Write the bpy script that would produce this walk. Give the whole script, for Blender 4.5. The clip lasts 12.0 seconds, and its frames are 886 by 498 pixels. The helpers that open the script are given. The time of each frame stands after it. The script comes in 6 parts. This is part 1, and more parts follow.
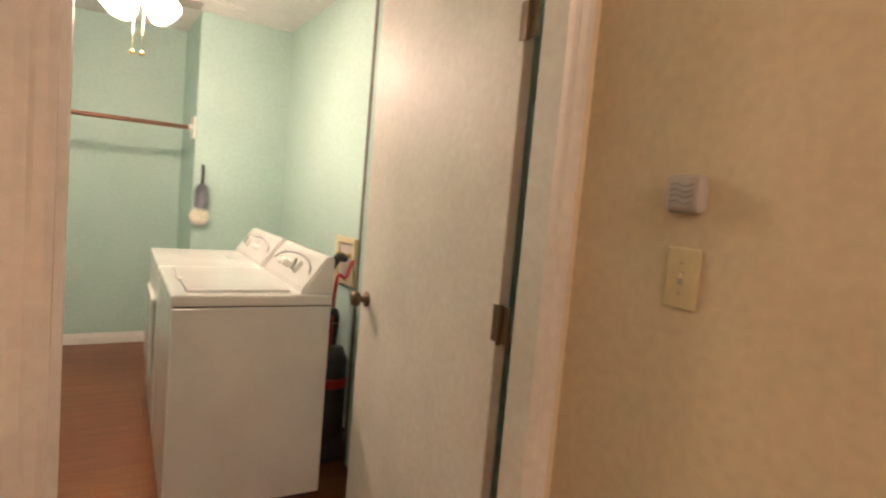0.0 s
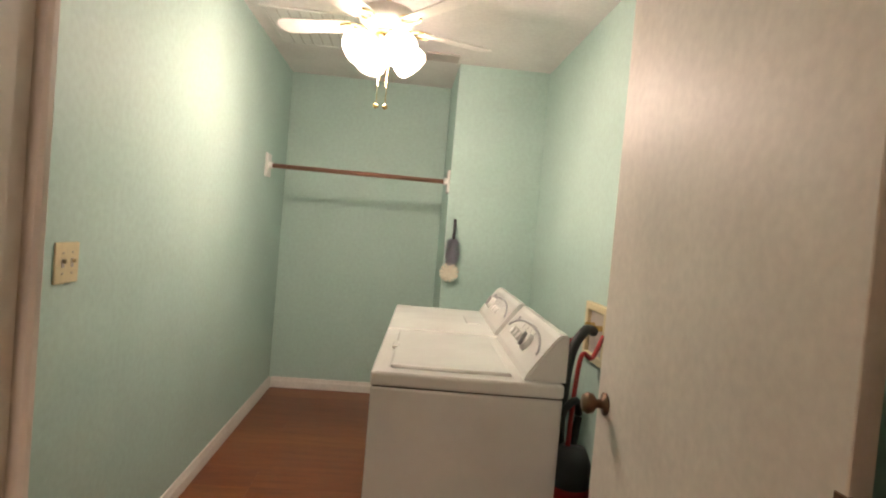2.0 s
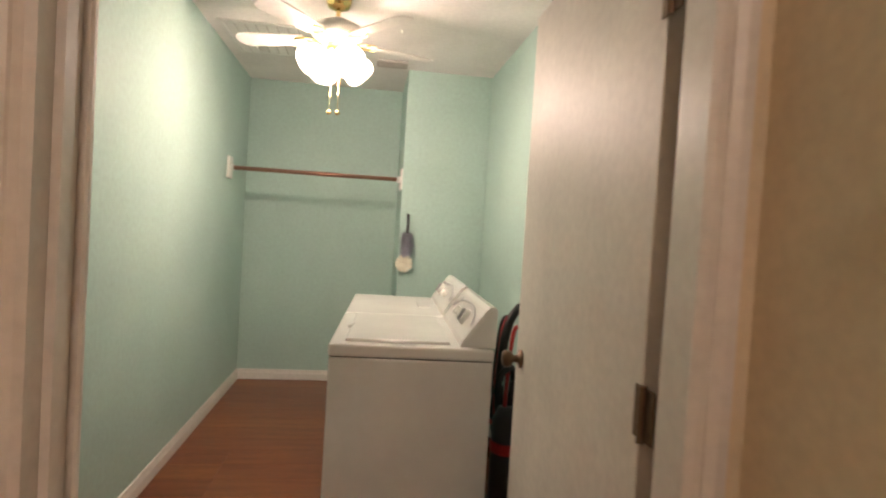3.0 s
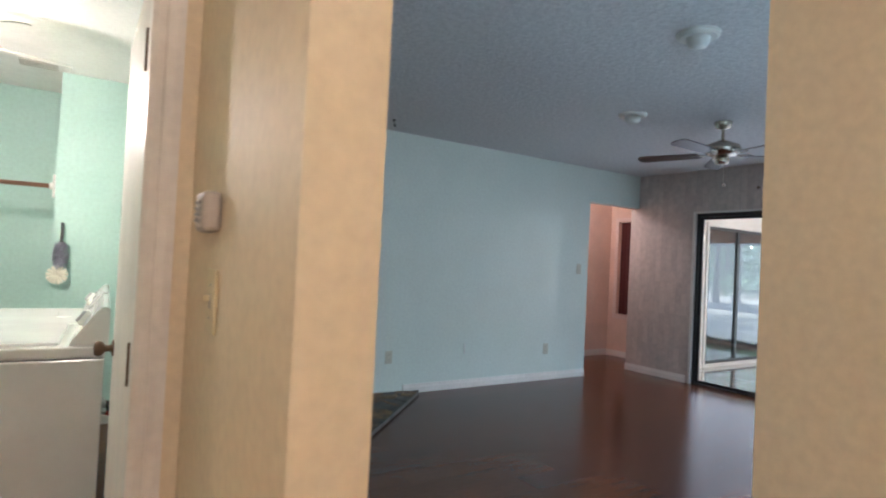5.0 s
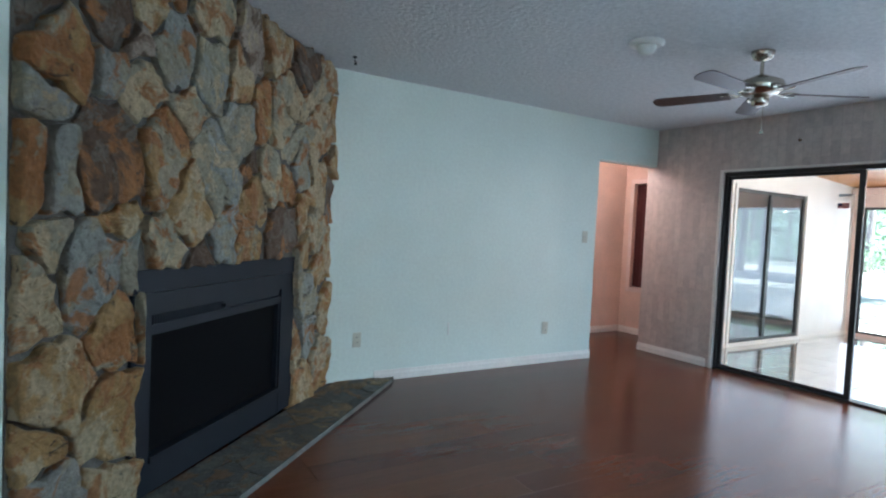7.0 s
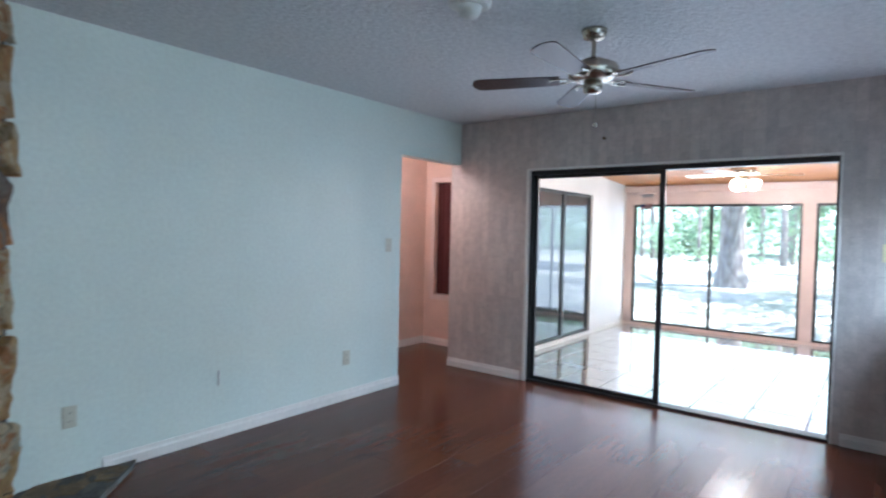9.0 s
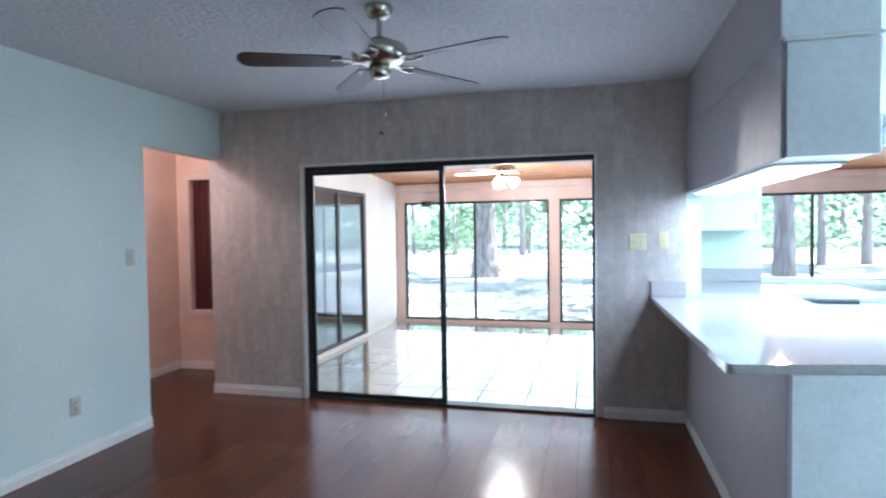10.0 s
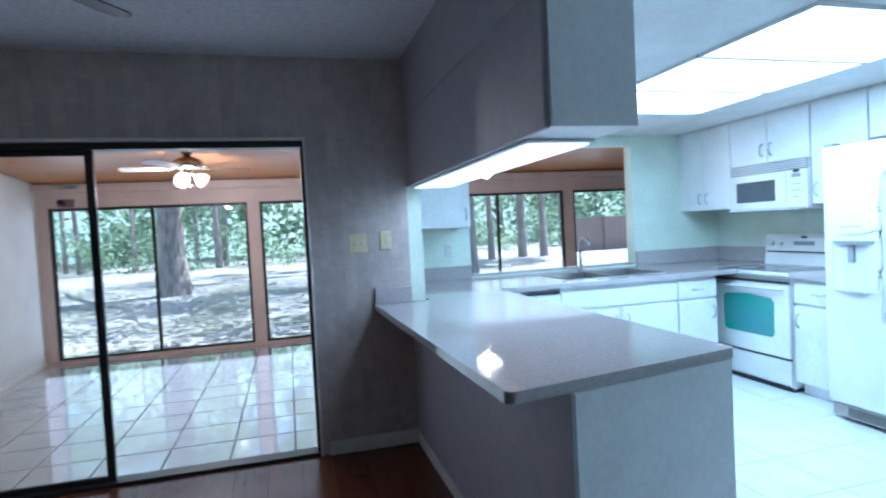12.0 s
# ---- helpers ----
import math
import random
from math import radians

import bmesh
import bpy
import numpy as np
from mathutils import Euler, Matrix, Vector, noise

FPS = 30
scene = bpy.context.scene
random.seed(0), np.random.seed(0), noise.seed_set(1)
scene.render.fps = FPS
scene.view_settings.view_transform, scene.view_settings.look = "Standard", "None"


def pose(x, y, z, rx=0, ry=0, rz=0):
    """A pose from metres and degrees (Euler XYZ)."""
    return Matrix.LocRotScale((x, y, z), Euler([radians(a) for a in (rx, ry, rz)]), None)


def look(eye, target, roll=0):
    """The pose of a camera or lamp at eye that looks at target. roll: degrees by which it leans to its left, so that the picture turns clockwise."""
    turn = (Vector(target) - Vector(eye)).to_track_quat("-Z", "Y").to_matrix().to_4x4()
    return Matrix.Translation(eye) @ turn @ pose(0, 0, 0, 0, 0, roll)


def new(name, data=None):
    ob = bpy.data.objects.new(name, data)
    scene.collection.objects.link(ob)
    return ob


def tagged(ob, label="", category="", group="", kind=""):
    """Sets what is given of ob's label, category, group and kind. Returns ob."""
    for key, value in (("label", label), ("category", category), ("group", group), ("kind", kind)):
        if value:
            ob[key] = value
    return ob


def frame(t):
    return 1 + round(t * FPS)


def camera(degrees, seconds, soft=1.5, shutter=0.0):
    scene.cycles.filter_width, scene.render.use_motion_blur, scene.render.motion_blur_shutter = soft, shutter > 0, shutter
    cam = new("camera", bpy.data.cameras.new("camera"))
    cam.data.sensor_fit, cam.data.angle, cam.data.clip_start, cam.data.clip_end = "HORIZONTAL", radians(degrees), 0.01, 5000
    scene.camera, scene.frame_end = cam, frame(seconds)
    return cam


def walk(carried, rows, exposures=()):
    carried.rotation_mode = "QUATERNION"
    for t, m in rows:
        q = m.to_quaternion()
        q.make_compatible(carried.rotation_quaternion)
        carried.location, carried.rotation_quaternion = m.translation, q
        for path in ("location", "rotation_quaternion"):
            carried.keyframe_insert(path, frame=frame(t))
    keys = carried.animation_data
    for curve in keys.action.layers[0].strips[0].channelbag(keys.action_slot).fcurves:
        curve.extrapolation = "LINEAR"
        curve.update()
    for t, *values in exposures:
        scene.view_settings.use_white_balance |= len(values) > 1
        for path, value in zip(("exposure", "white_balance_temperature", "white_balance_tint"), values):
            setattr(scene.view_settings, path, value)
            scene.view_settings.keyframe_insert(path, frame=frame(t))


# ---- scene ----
cam = camera(76.0, 12.0, soft=2.1, shutter=0.35)
EXPOSURE = [(0, 2.45, 7000, 28), (0.5, 2.2, 7000, 28), (1, 1.95, 6900, 28), (2, 2.0, 6600, 26), (2.7, 2.02, 6600, 26), (4.3, 2.3, 6200, 21), (5, 2.7, 5550, 16), (5.5, 2.74, 5300, 13), (6, 2.98, 5300, 12), (6.7, 3.1, 5400, 12), (8.3, 2.95, 5300, 14),
            (9.1, 3.1, 5300, 16), (9.6, 3.3, 5300, 16), (10.5, 2.35, 5200, 15), (11.3, 1.98, 5100, 15), (12, 1.74, 4950, 15)]
PATH = [
    (0, (-0.428, -0.229, 1.299), (0.641, 1.454, 1.142), 5.0),
    (0.5, (-0.263, -0.091, 1.345), (0.484, 1.752, 1.143), 3.7),
    (1, (-0.173, 0.055, 1.332), (0.313, 1.987, 1.158), 4.9),
    (1.5, (-0.121, 0.216, 1.357), (0.177, 2.191, 1.246), 5.3),
    (2, (-0.091, 0.264, 1.333), (0.062, 2.258, 1.274), 5.0),
    (2.5, (-0.069, 0.18, 1.306), (0.098, 2.172, 1.264), 5.4),
    (2.7, (-0.052, 0.09, 1.312), (0.135, 2.08, 1.259), 4.5),
    (4.3, (0.005, -0.591, 1.282), (0.923, 1.186, 1.308), 3.8),
    (4.5, (0.124, -0.631, 1.277), (1.119, 1.103, 1.319), 3.1),
    (5, (0.345, -0.663, 1.291), (1.437, 1.012, 1.333), 2.8),
    (5.5, (0.543, -0.57, 1.297), (1.637, 1.105, 1.328), 2.4),
    (5.8, (0.674, -0.459, 1.3), (1.758, 1.222, 1.316), 2.4),
    (6, (0.751, -0.403, 1.309), (1.827, 1.282, 1.305), 2.5),
    (6.5, (0.919, -0.289, 1.314), (1.978, 1.407, 1.258), 2.6),
    (6.7, (0.992, -0.249, 1.313), (2.023, 1.463, 1.237), 2.7),
    (8.3, (1.454, 0.372, 1.385), (2.763, 1.882, 1.309), 2.2),
    (8.5, (1.546, 0.451, 1.404), (2.939, 1.884, 1.33), 1.9),
    (9, (1.72, 0.641, 1.42), (3.299, 1.867, 1.352), 1.3),
    (9.5, (1.862, 0.843, 1.418), (3.676, 1.684, 1.357), 0.1),
    (10, (2.032, 0.939, 1.43), (3.968, 1.435, 1.366), -0.8),
    (10.5, (2.236, 0.967, 1.426), (4.21, 1.28, 1.367), -1.3),
    (11, (2.409, 1.052, 1.417), (4.408, 1.078, 1.358), -1.7),
    (11.3, (2.586, 1.122, 1.422), (4.573, 0.906, 1.347), -2.3),
    (11.5, (2.578, 1.077, 1.413), (4.554, 0.775, 1.346), -2.5),
    (12, (2.812, 1.011, 1.393), (4.741, 0.487, 1.323), -3.0),
]
walk(cam, [(t, look(eye, target, roll)) for t, eye, target, roll in PATH], EXPOSURE)

# ---- world, sun and lamps ----
world = bpy.data.worlds.new("world")
scene.world = world
world.use_nodes = True
wn = world.node_tree
sky = wn.nodes.new("ShaderNodeTexSky")
sky.sky_type, sky.sun_disc = "NISHITA", False
sky.sun_elevation, sky.sun_rotation = radians(63), radians(151)
wn.links.new(sky.outputs[0], wn.nodes["Background"].inputs[0])
wn.nodes["Background"].inputs[1].default_value = 0.15


def lamp(name, kind, m, energy, color, **kw):
    data = bpy.data.lights.new(name, kind)
    data.energy, data.color = energy, color
    if kind == "AREA":
        data.shape, data.size, data.size_y = "RECTANGLE", kw["size"][0], kw["size"][1]
    elif kind == "SUN":
        data.angle = radians(kw["angle"])
    else:
        data.shadow_soft_size = kw["radius"]
    ob = new(name, data)
    ob.matrix_world = m
    return ob


lamp("sun", "SUN", look((0, 0, 30), Vector((0, 0, 30)) - Vector((0.22, -0.40, 0.89))), 5.0, (1.0, 0.95, 0.86), angle=0.5)
lamp("laundry_lamp", "POINT", pose(-0.24, 3.02, 2.05), 10.4, (1.0, 0.80, 0.64), radius=0.075)
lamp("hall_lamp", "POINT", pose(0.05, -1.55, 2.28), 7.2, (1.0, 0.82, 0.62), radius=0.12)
lamp("kitchen_lamp", "AREA", pose(5.62, -1.63, 2.19), 14.5, (0.56, 0.87, 1.0), size=(1.95, 1.08))
lamp("porch_lamp", "POINT", pose(8.75, 1.9, 1.93), 16, (1.0, 0.86, 0.68), radius=0.05)
lamp("porch_lamp", "POINT", pose(8.75, -1.05, 1.93), 4.5, (1.0, 0.86, 0.68), radius=0.05)
# added fill, out of sight above the header, to brighten the peach walls
lamp("back_hall_lamp", "POINT", pose(5.85, 4.72, 2.36), 3.3, (1.0, 0.84, 0.72), radius=0.1)
lamp("door_daylight", "AREA", look((6.40, 2.09, 1.02), (0, 2.09, 1.02)), 2.0, (0.86, 0.95, 1.0), size=(2.3, 1.85))
lamp("porch_daylight", "AREA", look((10.5, 0.4, 1.0), (0, 0.4, 1.0)), 10.5, (0.88, 0.96, 1.0), size=(8.2, 1.75))
# added lamp in place of the worktop's bounce on the hanging cabinet's underside
lamp("strip_lamp", "AREA", pose(5.52, 0.08, 1.655), 1.8, (0.80, 0.95, 1.0), size=(1.75, 0.22))
# added fill from an unseen side, brightens the cabinet ends that face west
lamp("dining_daylight", "AREA", look((2.45, -3.29, 1.4), (2.45, 0.0, 1.0)), 3.7, (0.80, 0.93, 1.0), size=(0.8, 1.1))

# ---- materials ----
def material(name, color, rough=0.6, metal=0.0, spot=None, spot_scale=3.0, spot_amount=0.5, grain=40.0, grain_amount=0.06, bump=0.1, bump_scale=60.0,
             stretch=(1, 1, 1), random_value=0.0, random_hue=0.0, coat=0.0, detail=4.0, emit=None, emit_strength=0.0, spec=0.5):
    mat = bpy.data.materials.new(name)
    mat.use_nodes = True
    t = mat.node_tree
    n, l = t.nodes, t.links
    b = n["Principled BSDF"]
    b.inputs["Roughness"].default_value, b.inputs["Metallic"].default_value = rough, metal
    b.inputs["Coat Weight"].default_value = coat
    b.inputs["Specular IOR Level"].default_value = spec
    co = n.new("ShaderNodeTexCoord")
    mp = n.new("ShaderNodeMapping")
    mp.inputs["Scale"].default_value = stretch
    l.new(co.outputs["Object"], mp.inputs[0])
    if random_value or random_hue:
        info = n.new("ShaderNodeObjectInfo")
        shift = n.new("ShaderNodeVectorMath")
        shift.operation = "SCALE"
        shift.inputs[0].default_value = (37, 19, 53)
        l.new(info.outputs["Random"], shift.inputs["Scale"])
        l.new(shift.outputs[0], mp.inputs["Location"])
    big = n.new("ShaderNodeTexNoise")
    big.inputs["Scale"].default_value, big.inputs["Detail"].default_value = spot_scale, detail
    fine = n.new("ShaderNodeTexNoise")
    fine.inputs["Scale"].default_value, fine.inputs["Detail"].default_value = grain, 3
    for q in (big, fine):
        l.new(mp.outputs[0], q.inputs["Vector"])
    mix = n.new("ShaderNodeMix")
    mix.data_type = "RGBA"
    mix.inputs["A"].default_value = (*color, 1)
    mix.inputs["B"].default_value = (*(spot or [c * 0.9 for c in color]), 1)
    ramp = n.new("ShaderNodeMapRange")
    ramp.inputs["From Min"].default_value, ramp.inputs["From Max"].default_value = 0.5 - 0.25 * spot_amount, 0.5 + 0.25 * spot_amount
    l.new(big.outputs["Fac"], ramp.inputs["Value"])
    l.new(ramp.outputs[0], mix.inputs["Factor"])
    hsv = n.new("ShaderNodeHueSaturation")
    l.new(mix.outputs["Result"], hsv.inputs["Color"])
    val = n.new("ShaderNodeMapRange")
    val.inputs["To Min"].default_value, val.inputs["To Max"].default_value = 1 - grain_amount * 2, 1 + grain_amount * 2
    l.new(fine.outputs["Fac"], val.inputs["Value"])
    last = val.outputs[0]
    if random_value:
        rv = n.new("ShaderNodeMapRange")
        rv.inputs["To Min"].default_value, rv.inputs["To Max"].default_value = 1 - random_value, 1 + random_value
        l.new(info.outputs["Random"], rv.inputs["Value"])
        mul = n.new("ShaderNodeMath")
        mul.operation = "MULTIPLY"
        l.new(last, mul.inputs[0])
        l.new(rv.outputs[0], mul.inputs[1])
        last = mul.outputs[0]
    l.new(last, hsv.inputs["Value"])
    if random_hue:
        rh = n.new("ShaderNodeMapRange")
        rh.inputs["To Min"].default_value, rh.inputs["To Max"].default_value = 0.5 - random_hue, 0.5 + random_hue
        l.new(info.outputs["Random"], rh.inputs["Value"])
        l.new(rh.outputs[0], hsv.inputs["Hue"])
    l.new(hsv.outputs[0], b.inputs["Base Color"])
    if bump:
        bm_ = n.new("ShaderNodeBump")
        bm_.inputs["Strength"].default_value, bm_.inputs["Distance"].default_value = bump, 0.01
        bn = n.new("ShaderNodeTexNoise")
        bn.inputs["Scale"].default_value, bn.inputs["Detail"].default_value = bump_scale, 4
        l.new(mp.outputs[0], bn.inputs["Vector"])
        l.new(bn.outputs["Fac"], bm_.inputs["Height"])
        l.new(bm_.outputs[0], b.inputs["Normal"])
    if emit:
        b.inputs["Emission Color"].default_value, b.inputs["Emission Strength"].default_value = (*emit, 1), emit_strength
    return mat


def glass_material(name, tint, rough=0.0, ior=1.5):
    mat = bpy.data.materials.new(name)
    mat.use_nodes = True
    n, l = mat.node_tree.nodes, mat.node_tree.links
    out = n["Material Output"]
    clear, gloss, mix, fr = n.new("ShaderNodeBsdfTransparent"), n.new("ShaderNodeBsdfGlossy"), n.new("ShaderNodeMixShader"), n.new("ShaderNodeFresnel")
    clear.inputs[0].default_value = (*tint, 1)
    gloss.inputs["Roughness"].default_value = rough
    fr.inputs[0].default_value = ior
    l.new(fr.outputs[0], mix.inputs[0])
    l.new(clear.outputs[0], mix.inputs[1])
    l.new(gloss.outputs[0], mix.inputs[2])
    l.new(mix.outputs[0], out.inputs[0])
    return mat


def leaf_material(name, color):
    """Leaves: lit on the face and glowing through from behind, each one its own green."""
    mat = bpy.data.materials.new(name)
    mat.use_nodes = True
    n, l = mat.node_tree.nodes, mat.node_tree.links
    geo, val, hsv = n.new("ShaderNodeNewGeometry"), n.new("ShaderNodeMapRange"), n.new("ShaderNodeHueSaturation")
    val.inputs["To Min"].default_value, val.inputs["To Max"].default_value = 0.55, 1.5
    l.new(geo.outputs["Random Per Island"], val.inputs["Value"])
    hsv.inputs["Color"].default_value = (*color, 1)
    l.new(val.outputs[0], hsv.inputs["Value"])
    b, thru, mix = n["Principled BSDF"], n.new("ShaderNodeBsdfTranslucent"), n.new("ShaderNodeMixShader")
    b.inputs["Roughness"].default_value = 0.55
    l.new(hsv.outputs[0], b.inputs["Base Color"])
    l.new(hsv.outputs[0], thru.inputs["Color"])
    mix.inputs[0].default_value = 0.42
    l.new(b.outputs[0], mix.inputs[1])
    l.new(thru.outputs[0], mix.inputs[2])
    l.new(mix.outputs[0], n["Material Output"].inputs[0])
    return mat


def strip_paper(name, light, dark):
    """Old wallpaper printed with upright, staggered strips in two close tones, faded in patches."""
    mat = bpy.data.materials.new(name)
    mat.use_nodes = True
    n, l = mat.node_tree.nodes, mat.node_tree.links
    b = n["Principled BSDF"]
    b.inputs["Roughness"].default_value = 0.55
    co, part_xyz, turned = n.new("ShaderNodeTexCoord"), n.new("ShaderNodeSeparateXYZ"), n.new("ShaderNodeCombineXYZ")
    l.new(co.outputs["Object"], part_xyz.inputs[0])
    l.new(part_xyz.outputs["Z"], turned.inputs["X"])
    l.new(part_xyz.outputs["Y"], turned.inputs["Y"])
    br = n.new("ShaderNodeTexBrick")
    br.inputs["Color1"].default_value, br.inputs["Color2"].default_value, br.inputs["Mortar"].default_value = (*light, 1), (*dark, 1), (*[0.93 * (p + q) / 2 for p, q in zip(light, dark)], 1)
    br.inputs["Scale"].default_value, br.inputs["Mortar Size"].default_value, br.inputs["Mortar Smooth"].default_value = 1.0, 0.006, 1.0
    br.inputs["Brick Width"].default_value, br.inputs["Row Height"].default_value = 0.26, 0.075
    l.new(turned.outputs[0], br.inputs["Vector"])
    last = br.outputs["Color"]
    for scale, detail, lo, hi in ((2.2, 4, 0.93, 1.07), (16, 6, 0.90, 1.10), (90, 3, 0.93, 1.07)):
        z, r, h = n.new("ShaderNodeTexNoise"), n.new("ShaderNodeMapRange"), n.new("ShaderNodeHueSaturation")
        z.inputs["Scale"].default_value, z.inputs["Detail"].default_value = scale, detail
        r.inputs["From Min"].default_value, r.inputs["From Max"].default_value, r.inputs["To Min"].default_value, r.inputs["To Max"].default_value = 0.3, 0.7, lo, hi
        l.new(co.outputs["Object"], z.inputs["Vector"])
        l.new(z.outputs["Fac"], r.inputs["Value"])
        l.new(r.outputs[0], h.inputs["Value"])
        l.new(last, h.inputs["Color"])
        last = h.outputs[0]
    l.new(last, b.inputs["Base Color"])
    return mat


def cleft_stone(name, base, blotch, fleck, amount=0.5):
    """Split fieldstone: one ground colour with soft stains of two others, a fine grain and a cleft, ridged face."""
    mat = bpy.data.materials.new(name)
    mat.use_nodes = True
    n, l = mat.node_tree.nodes, mat.node_tree.links
    b = n["Principled BSDF"]
    b.inputs["Roughness"].default_value = 0.6
    co, info = n.new("ShaderNodeTexCoord"), n.new("ShaderNodeObjectInfo")
    sh, mp = n.new("ShaderNodeVectorMath"), n.new("ShaderNodeVectorMath")
    sh.operation, mp.operation = "SCALE", "ADD"
    sh.inputs[0].default_value = (41, 67, 29)
    l.new(info.outputs["Random"], sh.inputs["Scale"])
    l.new(co.outputs["Object"], mp.inputs[0])
    l.new(sh.outputs[0], mp.inputs[1])

    def grain(scale, detail, rough=0.55, warp=0.0):
        q = n.new("ShaderNodeTexNoise")
        q.inputs["Scale"].default_value, q.inputs["Detail"].default_value, q.inputs["Roughness"].default_value = scale, detail, rough
        q.inputs["Distortion"].default_value = warp
        l.new(mp.outputs[0], q.inputs["Vector"])
        return q.outputs["Fac"]

    def ranged(fac, lo, hi, to_lo=0.0, to_hi=1.0):
        r = n.new("ShaderNodeMapRange")
        for k, v in (("From Min", lo), ("From Max", hi), ("To Min", to_lo), ("To Max", to_hi)):
            r.inputs[k].default_value = v
        l.new(fac, r.inputs["Value"])
        return r.outputs[0]

    def over(fac, under, col):
        m = n.new("ShaderNodeMix")
        m.data_type = "RGBA"
        l.new(fac, m.inputs["Factor"])
        if isinstance(under, tuple):
            m.inputs["A"].default_value = (*under, 1)
        else:
            l.new(under, m.inputs["A"])
        m.inputs["B"].default_value = (*col, 1)
        return m.outputs["Result"]
    c = over(ranged(grain(5.0, 5, 0.6, 0.6), 0.60 - 0.22 * amount, 0.65 - 0.20 * amount), base, blotch)
    c = over(ranged(grain(6.5, 6, 0.65, 0.8), 0.53, 0.58, 0.0, 0.9), c, fleck)
    c = over(ranged(grain(9.0, 8, 0.72, 1.5), 0.60, 0.65, 0.0, 0.85), c, (0.06, 0.042, 0.028))
    hsv = n.new("ShaderNodeHueSaturation")
    l.new(ranged(grain(42, 9, 0.75), 0.25, 0.75, 0.52, 1.42), hsv.inputs["Value"])
    l.new(c, hsv.inputs["Color"])
    l.new(hsv.outputs[0], b.inputs["Base Color"])
    bp = n.new("ShaderNodeBump")
    bp.inputs["Strength"].default_value, bp.inputs["Distance"].default_value = 1.0, 0.06
    l.new(grain(11, 10, 0.72, 1.2), bp.inputs["Height"])
    l.new(bp.outputs[0], b.inputs["Normal"])
    return mat


M_MINT = material("mint_paint", (0.44, 0.605, 0.55), 0.58, spec=0.3, spot=(0.42, 0.585, 0.53), bump=0.06, bump_scale=90)
M_AQUA = material("pale_aqua_paint", (0.655, 0.725, 0.67), 0.5, spot=(0.635, 0.705, 0.65), bump=0.12, bump_scale=80)
M_CREAM = material("cream_paint", (0.735, 0.635, 0.46), 0.6, spec=0.3, spot=(0.72, 0.62, 0.45), bump=0.05, bump_scale=90)
M_PEACH = material("peach_paint", (0.74, 0.55, 0.455), 0.5, bump=0.1)
M_PAPER = strip_paper("taupe_wallpaper", (0.56, 0.485, 0.44), (0.46, 0.40, 0.37))
M_PORCHW = material("white_porch_paint", (0.80, 0.79, 0.77), 0.55, bump=0.15, bump_scale=50)
M_KITW = material("pale_green_kitchen_paint", (0.72, 0.80, 0.68), 0.5)
M_PINK = material("pinkish_frame_paint", (0.74, 0.60, 0.55), 0.5)
M_CEIL = material("textured_ceiling_paint", (0.66, 0.66, 0.665), 0.8, spot=(0.58, 0.58, 0.59), spot_scale=26, grain=70, grain_amount=0.10, bump=0.9, bump_scale=34)
M_SMOOTHCEIL = material("smooth_ceiling_paint", (0.78, 0.76, 0.73), 0.7, bump=0.15)
M_TRIM = material("white_trim_paint", (0.78, 0.75, 0.70), 0.35, bump=0.05)
M_DOOR = material("white_door_paint", (0.80, 0.74, 0.68), 0.5, bump=0.015, bump_scale=30)
M_APPL = material("white_enamel", (0.80, 0.79, 0.76), 0.18, grain_amount=0.01, bump=0.0, coat=0.3)
M_GREYTRIM = material("grey_plastic", (0.30, 0.30, 0.31), 0.35, bump=0.0)
M_DARK = material("dark_seam", (0.03, 0.03, 0.03), 0.6, bump=0)
M_PLANK = material("red_brown_laminate", (0.078, 0.025, 0.0125), 0.21, spec=0.24, spot=(0.112, 0.036, 0.018), spot_scale=2.6, spot_amount=1.6, grain=24, grain_amount=0.12,
                   stretch=(1, 9, 1), bump=0.015, bump_scale=30, random_value=0.16, random_hue=0.006)
M_PLANK2 = material("brown_laminate", (0.16, 0.047, 0.016), 0.3, spec=0.3, spot=(0.24, 0.08, 0.03), spot_scale=2.6, spot_amount=0.9, grain=24, grain_amount=0.2,
                    stretch=(1, 9, 1), bump=0.015, bump_scale=30, random_value=0.16, random_hue=0.006)
M_GAP = material("floor_underlay", (0.05, 0.02, 0.012), 0.5)
M_GROUT = material("dark_grout", (0.24, 0.215, 0.20), 0.8)
M_TILE = material("glossy_cream_tile", (0.44, 0.42, 0.395), 0.06, spec=1.0, coat=1.0, spot=(0.39, 0.37, 0.345), spot_scale=5, grain=30, grain_amount=0.03, bump=0.03, bump_scale=4, random_value=0.03)
M_KTILE = material("white_floor_tile", (0.76, 0.77, 0.76), 0.3, spot=(0.70, 0.71, 0.70), spot_scale=5, bump=0.03, random_value=0.02)
M_KGROUT = material("pale_grout", (0.62, 0.62, 0.60), 0.7)
RUST, GOLD, CREAM_ST, GREY_ST, BLUE_ST, BROWN_ST, ROSE = (0.40, 0.175, 0.055), (0.46, 0.285, 0.11), (0.55, 0.435, 0.265), (0.39, 0.35, 0.25), (0.36, 0.36, 0.325), (0.16, 0.095, 0.055), (0.44, 0.35, 0.27)
